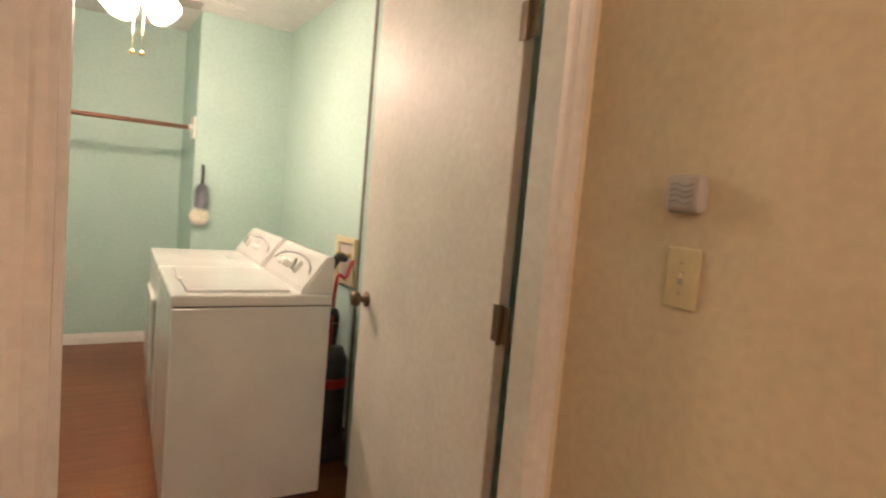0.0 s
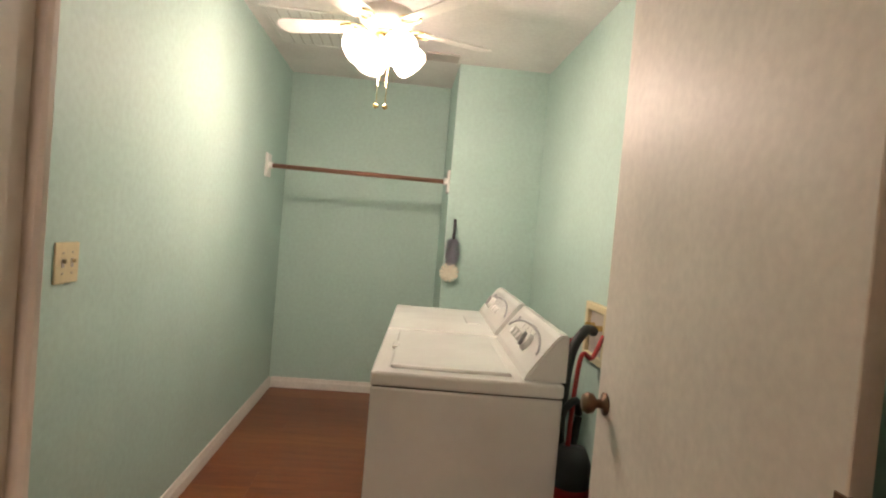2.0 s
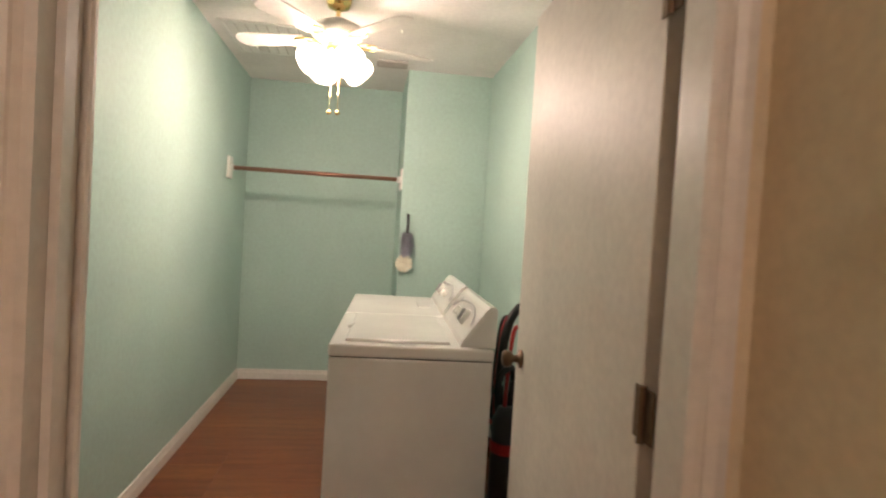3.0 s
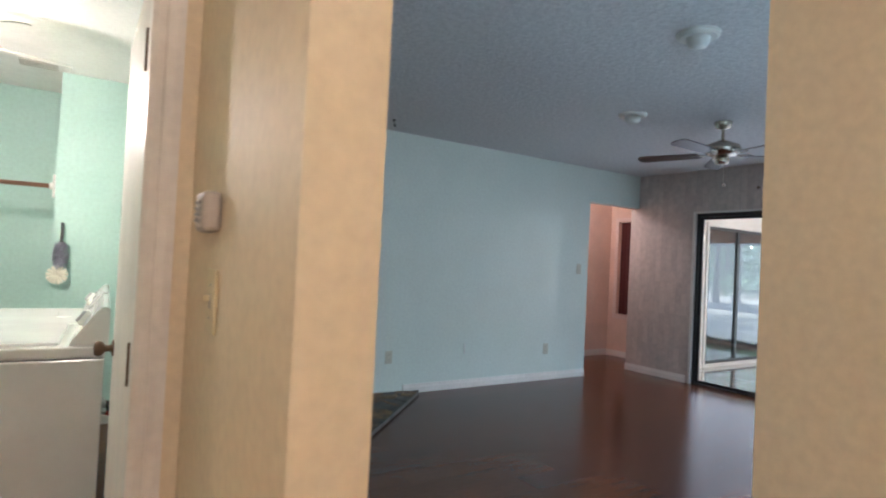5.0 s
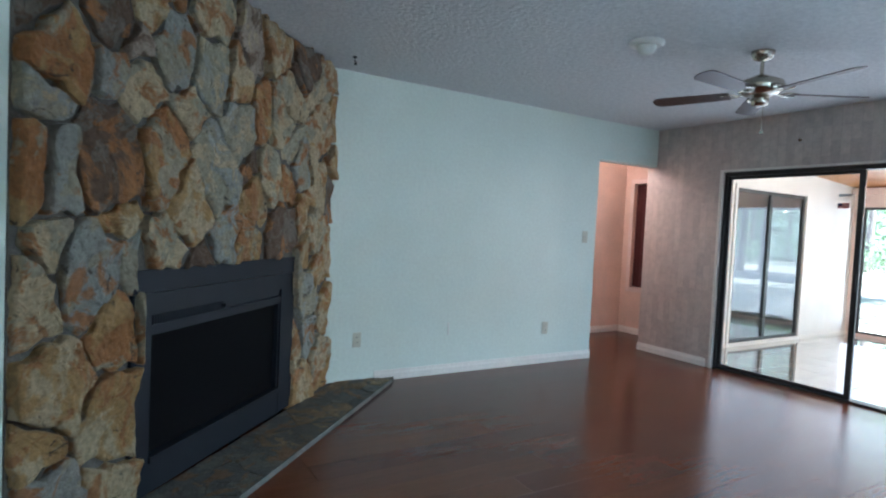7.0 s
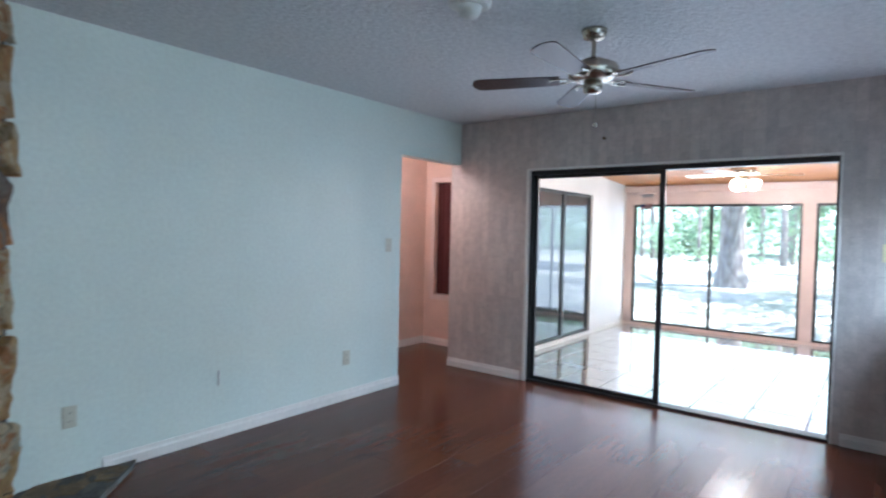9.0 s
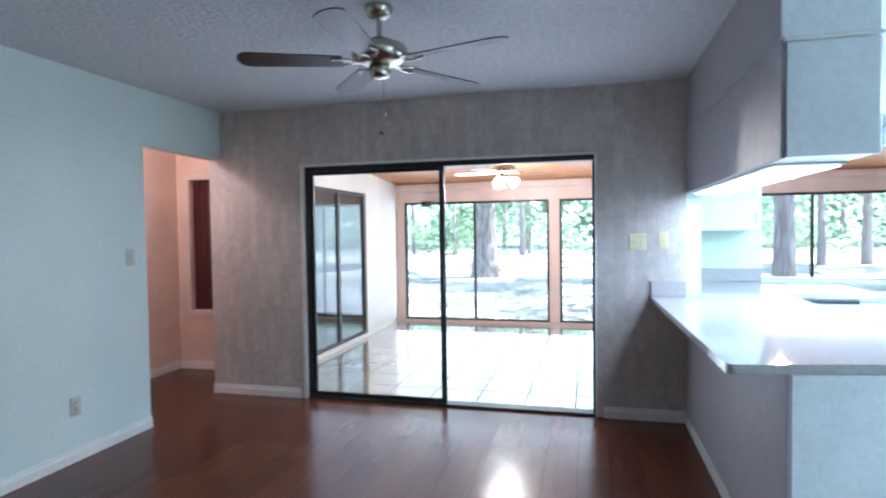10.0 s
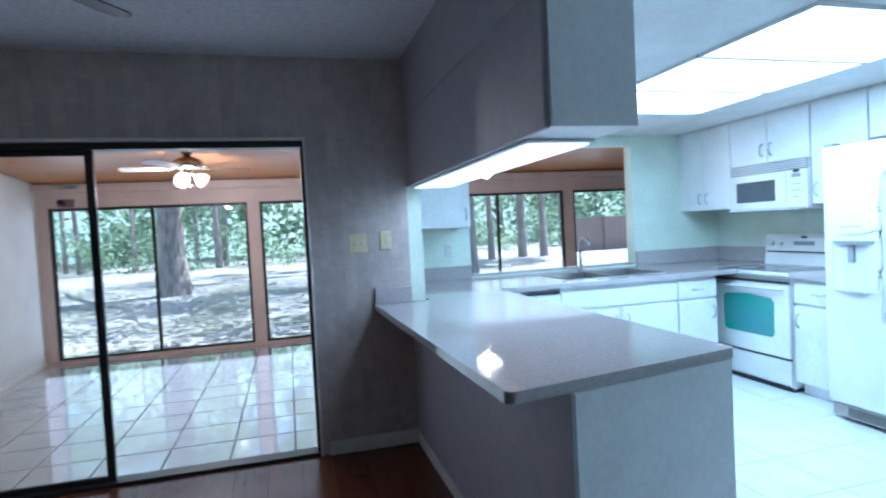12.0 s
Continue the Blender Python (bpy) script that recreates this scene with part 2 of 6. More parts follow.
STONES = {
    "o": cleft_stone("rust_stone", RUST, GOLD, GREY_ST, 0.5), "y": cleft_stone("golden_stone", GOLD, CREAM_ST, RUST, 0.6), "t": cleft_stone("tan_stone", CREAM_ST, GREY_ST, RUST, 0.4),
    "g": cleft_stone("grey_green_stone", GREY_ST, BLUE_ST, CREAM_ST, 0.5), "s": cleft_stone("blue_grey_stone", BLUE_ST, GREY_ST, RUST, 0.4), "b": cleft_stone("dark_brown_stone", BROWN_ST, RUST, (0.22, 0.19, 0.15), 0.3),
    "p": cleft_stone("rose_grey_stone", ROSE, CREAM_ST, BROWN_ST, 0.4)}
HEARTH_STONES = [cleft_stone("hearth_slate", (0.085, 0.085, 0.075), (0.14, 0.13, 0.10), (0.20, 0.105, 0.04), 0.5), cleft_stone("rusty_hearth_slate", (0.18, 0.115, 0.05), (0.09, 0.085, 0.07), (0.26, 0.18, 0.08), 0.5)]
M_MORTAR = material("grey_brown_mortar", (0.15, 0.135, 0.115), 0.9, spot=(0.10, 0.085, 0.07), spot_scale=8, grain=90, grain_amount=0.2, bump=0.8, bump_scale=70)
M_PALEMORTAR = material("pale_mortar", (0.15, 0.145, 0.13), 0.9, spot=(0.09, 0.10, 0.09), spot_scale=8, grain=90, grain_amount=0.2, bump=0.6, bump_scale=70)
M_IRON = material("black_enamelled_steel", (0.011, 0.014, 0.020), 0.5, spec=0.2, bump=0.06, bump_scale=120)
M_SOOT = material("soot_black_firebox", (0.006, 0.006, 0.007), 0.75, spec=0.05)
M_SCREEN = material("black_mesh_screen", (0.004, 0.004, 0.005), 0.7, spec=0.06, bump=0.3, bump_scale=400)
M_BRONZE = material("dark_bronze_aluminium", (0.032, 0.030, 0.029), 0.4, metal=0.3, bump=0.03)
M_NICKEL = material("brushed_nickel", (0.55, 0.50, 0.42), 0.26, metal=1.0, bump=0.04, bump_scale=200)
M_BRASS = material("polished_brass", (0.80, 0.58, 0.24), 0.2, metal=1.0, bump=0)
M_OLDBRASS = material("aged_bronze", (0.16, 0.10, 0.06), 0.38, metal=0.8, bump=0.1, bump_scale=80)
M_BLADE = material("dark_walnut_blade", (0.055, 0.025, 0.018), 0.35, grain=30, grain_amount=0.25, stretch=(1, 10, 1))
M_BLADEW = material("white_fan_blade", (0.78, 0.75, 0.70), 0.4, bump=0)
M_GLOBE = material("lit_opal_glass", (0.9, 0.85, 0.75), 0.3, emit=(1.0, 0.83, 0.60), emit_strength=3.0, bump=0)
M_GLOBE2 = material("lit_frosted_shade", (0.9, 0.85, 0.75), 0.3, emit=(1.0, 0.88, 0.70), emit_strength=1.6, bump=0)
M_PANEL = material("lit_acrylic_diffuser", (0.9, 0.9, 0.9), 0.4, emit=(0.80, 0.96, 1.0), emit_strength=1.1, bump=0)
# tan plate colour, dimmed all over in place of the shaded plate edge
M_ALMOND = material("dimmed_almond_plastic", (0.56, 0.55, 0.45), 0.4, bump=0)
M_IVORY = material("ivory_plastic", (0.72, 0.62, 0.38), 0.35, bump=0)
M_WHITEPL = material("white_plastic", (0.74, 0.74, 0.70), 0.35, bump=0)
M_HANDLE = material("pale_grey_enamel", (0.50, 0.52, 0.53), 0.35, bump=0)
M_GREYPL = material("warm_grey_plastic", (0.46, 0.42, 0.38), 0.5, bump=0)
M_ROD = material("brown_steel_rod", (0.30, 0.15, 0.10), 0.3, metal=0.7, bump=0)
M_QUARTZ = material("speckled_grey_quartz", (0.46, 0.41, 0.40), 0.045, spec=0.5, spot=(0.40, 0.36, 0.35), spot_scale=60, grain=260, grain_amount=0.12, bump=0)
M_CAB = material("white_laminate_cabinet", (0.80, 0.80, 0.79), 0.3, bump=0.02)
M_GREYSIDE = material("grey_laminate_panel", (0.40, 0.38, 0.40), 0.5, spot=(0.37, 0.35, 0.37), spot_scale=12, bump=0.05)
M_OVEN = material("green_black_oven_glass", (0.09, 0.27, 0.28), 0.06, spot=(0.06, 0.32, 0.24), spot_scale=3, bump=0)
M_COOKTOP = material("grey_glass_cooktop", (0.09, 0.10, 0.11), 0.06, bump=0)
M_STEEL = material("stainless_steel", (0.45, 0.45, 0.45), 0.3, metal=1.0, bump=0.02)
M_PINE = material("varnished_pine", (0.56, 0.25, 0.075), 0.35, spot=(0.44, 0.18, 0.05), spot_scale=3, grain=20, grain_amount=0.2, stretch=(8, 0.8, 8), bump=0.04)
M_GLASS = glass_material("window_glass", (0.975, 0.99, 0.985))
# emission stands in for bounced light on the cabinet underside
M_UNDERGLOW = material("underside_glow_face", (0.8, 0.85, 0.85), 0.4, bump=0, emit=(0.95, 0.98, 1.0), emit_strength=0.32)
M_SOLAR = glass_material("coated_solar_glass", (0.46, 0.52, 0.50), ior=2.9)
M_BLIND = material("pale_fabric_blind", (0.76, 0.76, 0.74), 0.8, bump=0.1)
M_MAROON = material("dark_maroon_fabric", (0.10, 0.022, 0.022), 0.8, bump=0.2)
M_BLACKH = material("black_rubber", (0.012, 0.012, 0.012), 0.45, bump=0)
M_NAVY = material("navy_print", (0.02, 0.03, 0.12), 0.5, bump=0)
M_REDH = material("red_rubber", (0.45, 0.02, 0.02), 0.4, bump=0)
M_GREYBODY = material("dark_grey_plastic", (0.05, 0.05, 0.055), 0.4, bump=0)
M_DUST = material("grey_blue_microfibre", (0.47, 0.48, 0.55), 0.95, grain=80, grain_amount=0.3, bump=0.8, bump_scale=120)
M_FLUFF = material("cream_cotton", (0.78, 0.73, 0.60), 0.95, bump=0.5)
M_GROUND = material("leaf_littered_ground", (0.31, 0.30, 0.27), 0.9, spot=(0.21, 0.215, 0.16), spot_scale=0.6, grain=14, grain_amount=0.3, bump=0.5, bump_scale=6)
M_BARK = material("grey_brown_bark", (0.33, 0.285, 0.25), 0.9, spot=(0.17, 0.135, 0.115), spot_scale=5, stretch=(3, 3, 0.5), bump=1.0, bump_scale=14)
M_LEAF = leaf_material("oak_leaves", (0.17, 0.27, 0.10))
M_LEAF2 = leaf_material("pale_underwood_leaves", (0.25, 0.35, 0.21))
# pale emission puts bright haze into the far wood's colour
M_FARWOOD = material("glowing_far_wood", (0.14, 0.21, 0.13), 0.9, spot=(0.28, 0.36, 0.25), spot_scale=0.22, spot_amount=0.8, grain=1.6, grain_amount=0.35, bump=0, detail=8, emit=(0.62, 0.78, 0.68), emit_strength=0.5)
M_FENCE = material("weathered_fence_board", (0.26, 0.19, 0.155), 0.8, grain=20, grain_amount=0.2, stretch=(4, 4, 0.6), random_value=0.12)
M_ROOF = material("roof_underside", (0.5, 0.48, 0.45), 0.8)

# ---- builders ----
def part(name, bm, mat, parent=None, label="", smooth=False):
    """Links a bmesh as one mesh object, under a thing or a part."""
    me = bpy.data.meshes.new(name)
    bmesh.ops.recalc_face_normals(bm, faces=bm.faces)
    bm.to_mesh(me)
    bm.free()
    for m in mat if isinstance(mat, (list, tuple)) else [mat]:
        me.materials.append(m)
    if smooth:
        me.polygons.foreach_set("use_smooth", [True] * len(me.polygons))
    ob = new(name, me)
    if parent:
        ob.parent = parent
    return tagged(ob, label)


def thing(name, m, label, category, group="", kind=""):
    ob = new(name)
    ob.empty_display_size = 0.05
    ob.matrix_world = m
    return tagged(ob, label, category, group, kind)


def box(x0, x1, y0, y1, z0, z1, bevel=0.0, bm=None, seg=1):
    bm = bm or bmesh.new()
    vs = [bm.verts.new((x, y, z)) for x in (x0, x1) for y in (y0, y1) for z in (z0, z1)]
    fs = [bm.faces.new([vs[i] for i in q]) for q in ((0, 1, 3, 2), (4, 6, 7, 5), (0, 4, 5, 1), (2, 3, 7, 6), (0, 2, 6, 4), (1, 5, 7, 3))]
    if bevel:
        es = list({e for f in fs for e in f.edges})
        bmesh.ops.bevel(bm, geom=es, offset=bevel, segments=seg, affect="EDGES", profile=0.6)
    return bm


def tube(p0, p1, r0, r1=None, seg=16, bm=None, caps=True):
    bm = bm or bmesh.new()
    p0, p1 = Vector(p0), Vector(p1)
    r1 = r0 if r1 is None else r1
    q = (p1 - p0).to_track_quat("Z", "Y").to_matrix()
    rings = []
    for p, r in ((p0, r0), (p1, r1)):
        rings.append([bm.verts.new(p + q @ Vector((r * math.cos(2 * math.pi * i / seg), r * math.sin(2 * math.pi * i / seg), 0))) for i in range(seg)])
    for i in range(seg):
        bm.faces.new((rings[0][i], rings[0][(i + 1) % seg], rings[1][(i + 1) % seg], rings[1][i]))
    if caps:
        bm.faces.new(rings[0][::-1])
        bm.faces.new(rings[1])
    return bm


def lathe(profile, seg=24, bm=None, at=(0, 0, 0)):
    """Turns (radius, height) pairs round the z axis."""
    bm = bm or bmesh.new()
    rings = [[bm.verts.new((at[0] + r * math.cos(2 * math.pi * i / seg), at[1] + r * math.sin(2 * math.pi * i / seg), at[2] + z)) for i in range(seg)] for r, z in profile]
    for a, b in zip(rings, rings[1:]):
        for i in range(seg):
            bm.faces.new((a[i], a[(i + 1) % seg], b[(i + 1) % seg], b[i]))
    bm.faces.new(rings[0][::-1])
    bm.faces.new(rings[-1])
    return bm


def prism(points, depth, place, bm=None):
    """Extrudes a flat outline; place(u, v, w) gives the world point."""
    bm = bm or bmesh.new()
    a = [bm.verts.new(place(u, v, 0)) for u, v in points]
    b = [bm.verts.new(place(u, v, depth)) for u, v in points]
    k = len(points)
    bm.faces.new(a[::-1])
    bm.faces.new(b)
    for i in range(k):
        bm.faces.new((a[i], a[(i + 1) % k], b[(i + 1) % k], b[i]))
    return bm


def hose(points, r, bm=None, seg=8, steps=8):
    """A round tube along a smooth line."""
    bm = bm or bmesh.new()
    pts = [Vector(p) for p in points]
    line = []
    for i in range(len(pts) - 1):
        a, b, c, d = pts[max(i - 1, 0)], pts[i], pts[i + 1], pts[min(i + 2, len(pts) - 1)]
        for k in range(steps):
            s = k / steps
            line.append(0.5 * (2 * b + (c - a) * s + (2 * a - 5 * b + 4 * c - d) * s * s + (3 * b - a - 3 * c + d) * s ** 3))
    line.append(pts[-1])
    last = None
    for i, p in enumerate(line):
        way = (line[min(i + 1, len(line) - 1)] - line[max(i - 1, 0)]).normalized()
        q = way.to_track_quat("Z", "Y").to_matrix()
        ring = [bm.verts.new(p + q @ Vector((r * math.cos(2 * math.pi * j / seg), r * math.sin(2 * math.pi * j / seg), 0))) for j in range(seg)]
        if last:
            for j in range(seg):
                bm.faces.new((last[j], last[(j + 1) % seg], ring[(j + 1) % seg], ring[j]))
        last = ring
    return bm


def wall(name, axis, a0, a1, p0, p1, z0, z1, low, high, holes=()):
    """A wall along x or y from a0 to a1, between the planes p0 and p1. low and high: the materials of its two faces. holes: (a0, a1, z0, z1)."""
    bm = bmesh.new()
    cuts = sorted({a0, a1, *[h[0] for h in holes], *[h[1] for h in holes]})
    for c0, c1 in zip(cuts, cuts[1:]):
        mid = (c0 + c1) / 2
        spans, z = [], z0
        for h in sorted([h for h in holes if h[0] < mid < h[1]], key=lambda h: h[2]):
            spans.append((z, h[2]))
            z = h[3]
        spans.append((z, z1))
        for s0, s1 in spans:
            if s1 - s0 > 0.001:
                box(c0, c1, p0, p1, s0, s1, bm=bm) if axis == "x" else box(p0, p1, c0, c1, s0, s1, bm=bm)
    bmesh.ops.remove_doubles(bm, verts=bm.verts, dist=0.0005)
    seen = {}
    for f in list(bm.faces):
        key = frozenset(f.verts)
        seen.setdefault(key, []).append(f)
    twins = [f for fs in seen.values() if len(fs) > 1 for f in fs]
    bmesh.ops.delete(bm, geom=twins, context="FACES_ONLY")
    bmesh.ops.recalc_face_normals(bm, faces=bm.faces)
    for f in bm.faces:
        f.material_index = 1 if (f.normal.y if axis == "x" else f.normal.x) > 0.5 else 0
    return tagged(part(name, bm, [low, high]), kind="structure")


def slab(name, x0, x1, y0, y1, z0, z1, mat):
    return tagged(part(name, box(x0, x1, y0, y1, z0, z1), mat), kind="structure")


def skirting(axis, a0, a1, p, out, mat=None, h=0.085, z=0.0):
    """A moulded baseboard on the plane p, standing out towards the sign of out."""
    prof = [(0, 0), (0.016, 0), (0.016, h * 0.62), (0.011, h * 0.76), (0.008, h), (0, h)]
    place = (lambda u, v, w: (a0 + w, p + out * u, z + v)) if axis == "x" else (lambda u, v, w: (p + out * u, a0 + w, z + v))
    return tagged(part("baseboard", prism(prof, a1 - a0, place), mat or M_TRIM), kind="structure")


CEIL, KCEIL = 2.50, 2.22
# ---- structure: hall and laundry ----
LZ = -0.03
slab("subfloor", -1.25, 6.51, -2.72, 0.80, -0.12, -0.012, M_GAP)
slab("subfloor_living", 0.865, 6.51, 0.80, 5.3, -0.12, -0.012, M_GAP)
slab("subfloor_laundry", -1.25, 0.865, 0.80, 5.3, -0.16, LZ - 0.012, M_GAP)
wall("wall_laundry_west", "y", 0.86, 5.25, -1.15, -1.05, LZ - 0.01, CEIL, M_PORCHW, M_MINT)
wall("wall_laundry_north", "x", -1.05, 0.22, 4.90, 5.25, LZ - 0.01, CEIL, M_MINT, M_PORCHW)
wall("wall_laundry_chase", "x", 0.22, 0.855, 4.20, 5.25, LZ - 0.01, CEIL, M_MINT, M_PORCHW)
bpy.data.objects["wall_laundry_chase"].data.materials[0] = M_MINT
wall("wall_laundry_door", "x", -1.15, 0.57, 0.75, 0.86, LZ - 0.01, CEIL, M_CREAM, M_MINT, [(-0.485, 0.528, -0.01, 2.06)])
wall("wall_hall_east", "y", 0.0, 0.86, 0.57, 0.68, 0, CEIL, M_CREAM, M_AQUA)
wall("wall_laundry_east_near", "y", 0.86, 2.28, 0.70, 0.765, LZ - 0.01, CEIL, M_MINT, M_AQUA)
wall("wall_laundry_return", "x", 0.57, 0.70, 0.862, 0.90, LZ - 0.01, CEIL, M_AQUA, M_MINT)
wall("wall_living_jog", "x", 0.68, 0.765, 0.80, 0.858, 0, CEIL, M_AQUA, M_AQUA)
wall("wall_laundry_east_far", "y", 2.32, 4.2, 0.855, 0.875, LZ - 0.01, CEIL, M_MINT, M_MORTAR)
wall("wall_laundry_east_step", "x", 0.70, 0.875, 2.28, 2.32, LZ - 0.01, CEIL, M_MORTAR, M_MINT)
wall("wall_hall_west", "y", -2.72, 0.75, -1.25, -1.15, 0, CEIL, M_PORCHW, M_CREAM)
wall("wall_hall_south", "x", -1.15, 1.625, -2.72, -2.6, 0, CEIL, M_PORCHW, M_CREAM)
wall("wall_hall_kitchen", "y", -3.42, 0.007, 1.625, 1.745, 0, CEIL, M_CREAM, M_AQUA)
# ---- structure: living room ----
wall("wall_living_north", "x", 0.90, 6.45, 4.10, 4.22, 0, CEIL, M_AQUA, M_PEACH, [(5.54, 6.45, -0.01, 2.09)])
wall("wall_sliding_door", "y", 0.25, 5.30, 6.45, 6.57, 0, CEIL, M_PAPER, M_PORCHW, [(0.89, 3.29, -0.01, 1.99), (4.22, 5.18, -0.01, CEIL)])
wall("wall_back_hall_north", "x", 5.42, 7.32, 5.18, 5.30, 0, CEIL, M_PEACH, M_PORCHW)
wall("wall_back_hall_west", "y", 4.22, 5.18, 5.30, 5.42, 0, CEIL, M_PORCHW, M_PEACH)
wall("wall_back_hall_east", "y", 4.0, 5.18, 7.20, 7.32, 0, CEIL, M_PEACH, M_PORCHW, [(4.62, 5.02, 0.62, 2.0)])
wall("wall_back_hall_south", "x", 6.57, 7.20, 4.005, 4.22, 0, CEIL, M_PORCHW, M_PEACH)
# ---- structure: kitchen ----
wall("wall_kitchen_north", "x", 6.57, 7.75, 0.13, 0.25, 0, CEIL, M_KITW, M_PORCHW)
wall("wall_kitchen_east", "y", -3.42, 0.25, 7.75, 7.87, 0, CEIL, M_KITW, M_PORCHW, [(-2.30, -0.59, 0.96, 2.12)])
# the opening here is for the invented dining window
wall("wall_kitchen_south", "x", 1.745, 7.75, -3.42, -3.30, 0, CEIL, M_PORCHW, M_KITW, [(2.0, 3.8, 0.75, 2.05)])
wall("soffit_wall", "x", 4.38, 6.45, -0.06, 0.25, 2.115, CEIL, M_CAB, M_GREYSIDE)
slab("kitchen_ceiling", 4.38, 7.75, -3.3, -0.063, KCEIL, KCEIL + 0.04, M_SMOOTHCEIL)
wall("kitchen_ceiling_edge", "y", -3.3, -0.063, 4.34, 4.38, KCEIL, CEIL, M_CAB, M_CAB)
slab("kitchen_ceiling_strip", 6.57, 7.75, -0.06, 0.13, KCEIL, KCEIL + 0.04, M_SMOOTHCEIL)
# ---- structure: ceilings and roof ----
slab("ceiling_laundry_near", -1.05, 0.70, 0.86, 2.25, CEIL, CEIL + 0.05, M_SMOOTHCEIL)
slab("ceiling_laundry", -1.05, 0.855, 2.25, 4.90, CEIL, CEIL + 0.05, M_SMOOTHCEIL)
slab("ceiling_hall", -1.15, 1.625, -2.6, 0.0, CEIL, CEIL + 0.05, M_SMOOTHCEIL)
slab("ceiling_hall_end", -1.15, 0.57, 0.0, 0.75, CEIL, CEIL + 0.05, M_SMOOTHCEIL)
slab("ceiling_living", 0.90, 6.45, 0.0, 4.1, CEIL, CEIL + 0.05, M_CEIL)
slab("ceiling_living_edge", 0.68, 0.90, 0.0, 0.80, CEIL, CEIL + 0.05, M_CEIL)
slab("ceiling_living_west", 0.765, 0.90, 0.80, 2.22, CEIL, CEIL + 0.05, M_CEIL)
slab("ceiling_dining", 1.745, 6.45, -3.3, 0.0, CEIL, CEIL + 0.05, M_CEIL)
slab("ceiling_back_hall", 5.42, 7.2, 4.22, 5.18, CEIL, CEIL + 0.05, M_SMOOTHCEIL)
# unseen slab over the house, added to block light from above
slab("roof", -2.0, 11.3, -8.2, 7.8, 2.72, 2.86, M_ROOF)
# ---- structure: porch ----
PX = 10.6
WIN = [(1.50, 3.76), (-0.76, 1.35), (-3.03, -0.92), (-5.3, -3.19)]
wall("wall_porch_front", "y", -7.62, 5.6, PX, PX + 0.12, -0.1, 2.72, M_PINK, M_PORCHW, [(a, b, 0.03, 1.88) for a, b in WIN])
wall("wall_porch_north", "x", 6.57, PX, 3.88, 4.0, 0, 2.72, M_PORCHW, M_PORCHW, [(7.66, 9.25, 0.05, 1.95)])
wall("wall_porch_south", "x", 7.87, PX, -7.62, -7.5, 0, 2.72, M_PORCHW, M_PORCHW)
wall("wall_porch_house", "y", -7.5, -3.42, 7.75, 7.87, 0, 2.72, M_PORCHW, M_PORCHW)
wall("wall_bedroom_back", "x", 7.32, PX, 5.5, 5.6, 0, 2.72, M_PORCHW, M_PORCHW)
slab("floor_bedroom", 7.32, PX, 4.0, 5.5, -0.1, 0.0, M_BLIND)
slab("ceiling_bedroom", 7.32, PX, 4.0, 5.5, CEIL, CEIL + 0.05, M_SMOOTHCEIL)


def plank_ceiling():
    """Tongue-and-groove boards that run along the house and fall towards the garden."""
    bm = bmesh.new()
    x, w = 6.57, 0.088
    while x < PX:
        x1 = min(x + w, PX)
        z0, z1 = 2.42 - (x - 6.57) * 0.062, 2.42 - (x1 - 6.57) * 0.062
        y0 = 0.25 if x < 7.87 else -7.5
        g = 0.004
        vs = [bm.verts.new(p) for p in ((x, y0, z0 + 0.03), (x1, y0, z1 + 0.03), (x1, 3.88, z1 + 0.03), (x, 3.88, z0 + 0.03),
                                        (x + g, y0, z0), (x1 - g, y0, z1), (x1 - g, 3.88, z1), (x + g, 3.88, z0))]
        for q in ((4, 5, 6, 7), (0, 4, 7, 3), (1, 2, 6, 5), (0, 1, 5, 4), (3, 7, 6, 2), (0, 3, 2, 1)):
            bm.faces.new([vs[i] for i in q])
        x = x1
    return tagged(part("ceiling_porch", bm, M_PINE), kind="structure")


plank_ceiling()
slab("beam_porch", PX - 0.09, PX, -7.5, 3.88, 2.06, 2.15, M_PINK)
# ---- baseboards ----
skirting("y", 0.95, 4.90, -1.05, 1, z=LZ)
skirting("x", -1.034, 0.22, 4.90, -1, z=LZ)
skirting("y", 4.2, 4.884, 0.22, -1, z=LZ)
skirting("x", 0.22, 0.855, 4.2, -1, z=LZ)
skirting("y", 2.32, 4.184, 0.855, -1, z=LZ)
skirting("y", 0.016, 0.745, 0.57, -1)
skirting("x", 3.06, 5.54, 4.10, -1)
skirting("y", 4.10, 4.22, 5.54, 1)
skirting("y", 3.36, 4.22, 6.45, -1)
skirting("y", 0.25, 0.83, 6.45, -1)
skirting("x", 5.42, 7.184, 5.18, -1)
skirting("y", 4.22, 5.164, 7.20, -1)
skirting("x", 6.57, 7.60, 3.88, -1, h=0.06)
skirting("x", 9.31, PX, 3.88, -1, h=0.06)
skirting("y", -7.5, 3.864, PX, -1, M_PINK, h=0.028)
skirting("y", -2.6, -0.01, 1.625, -1)

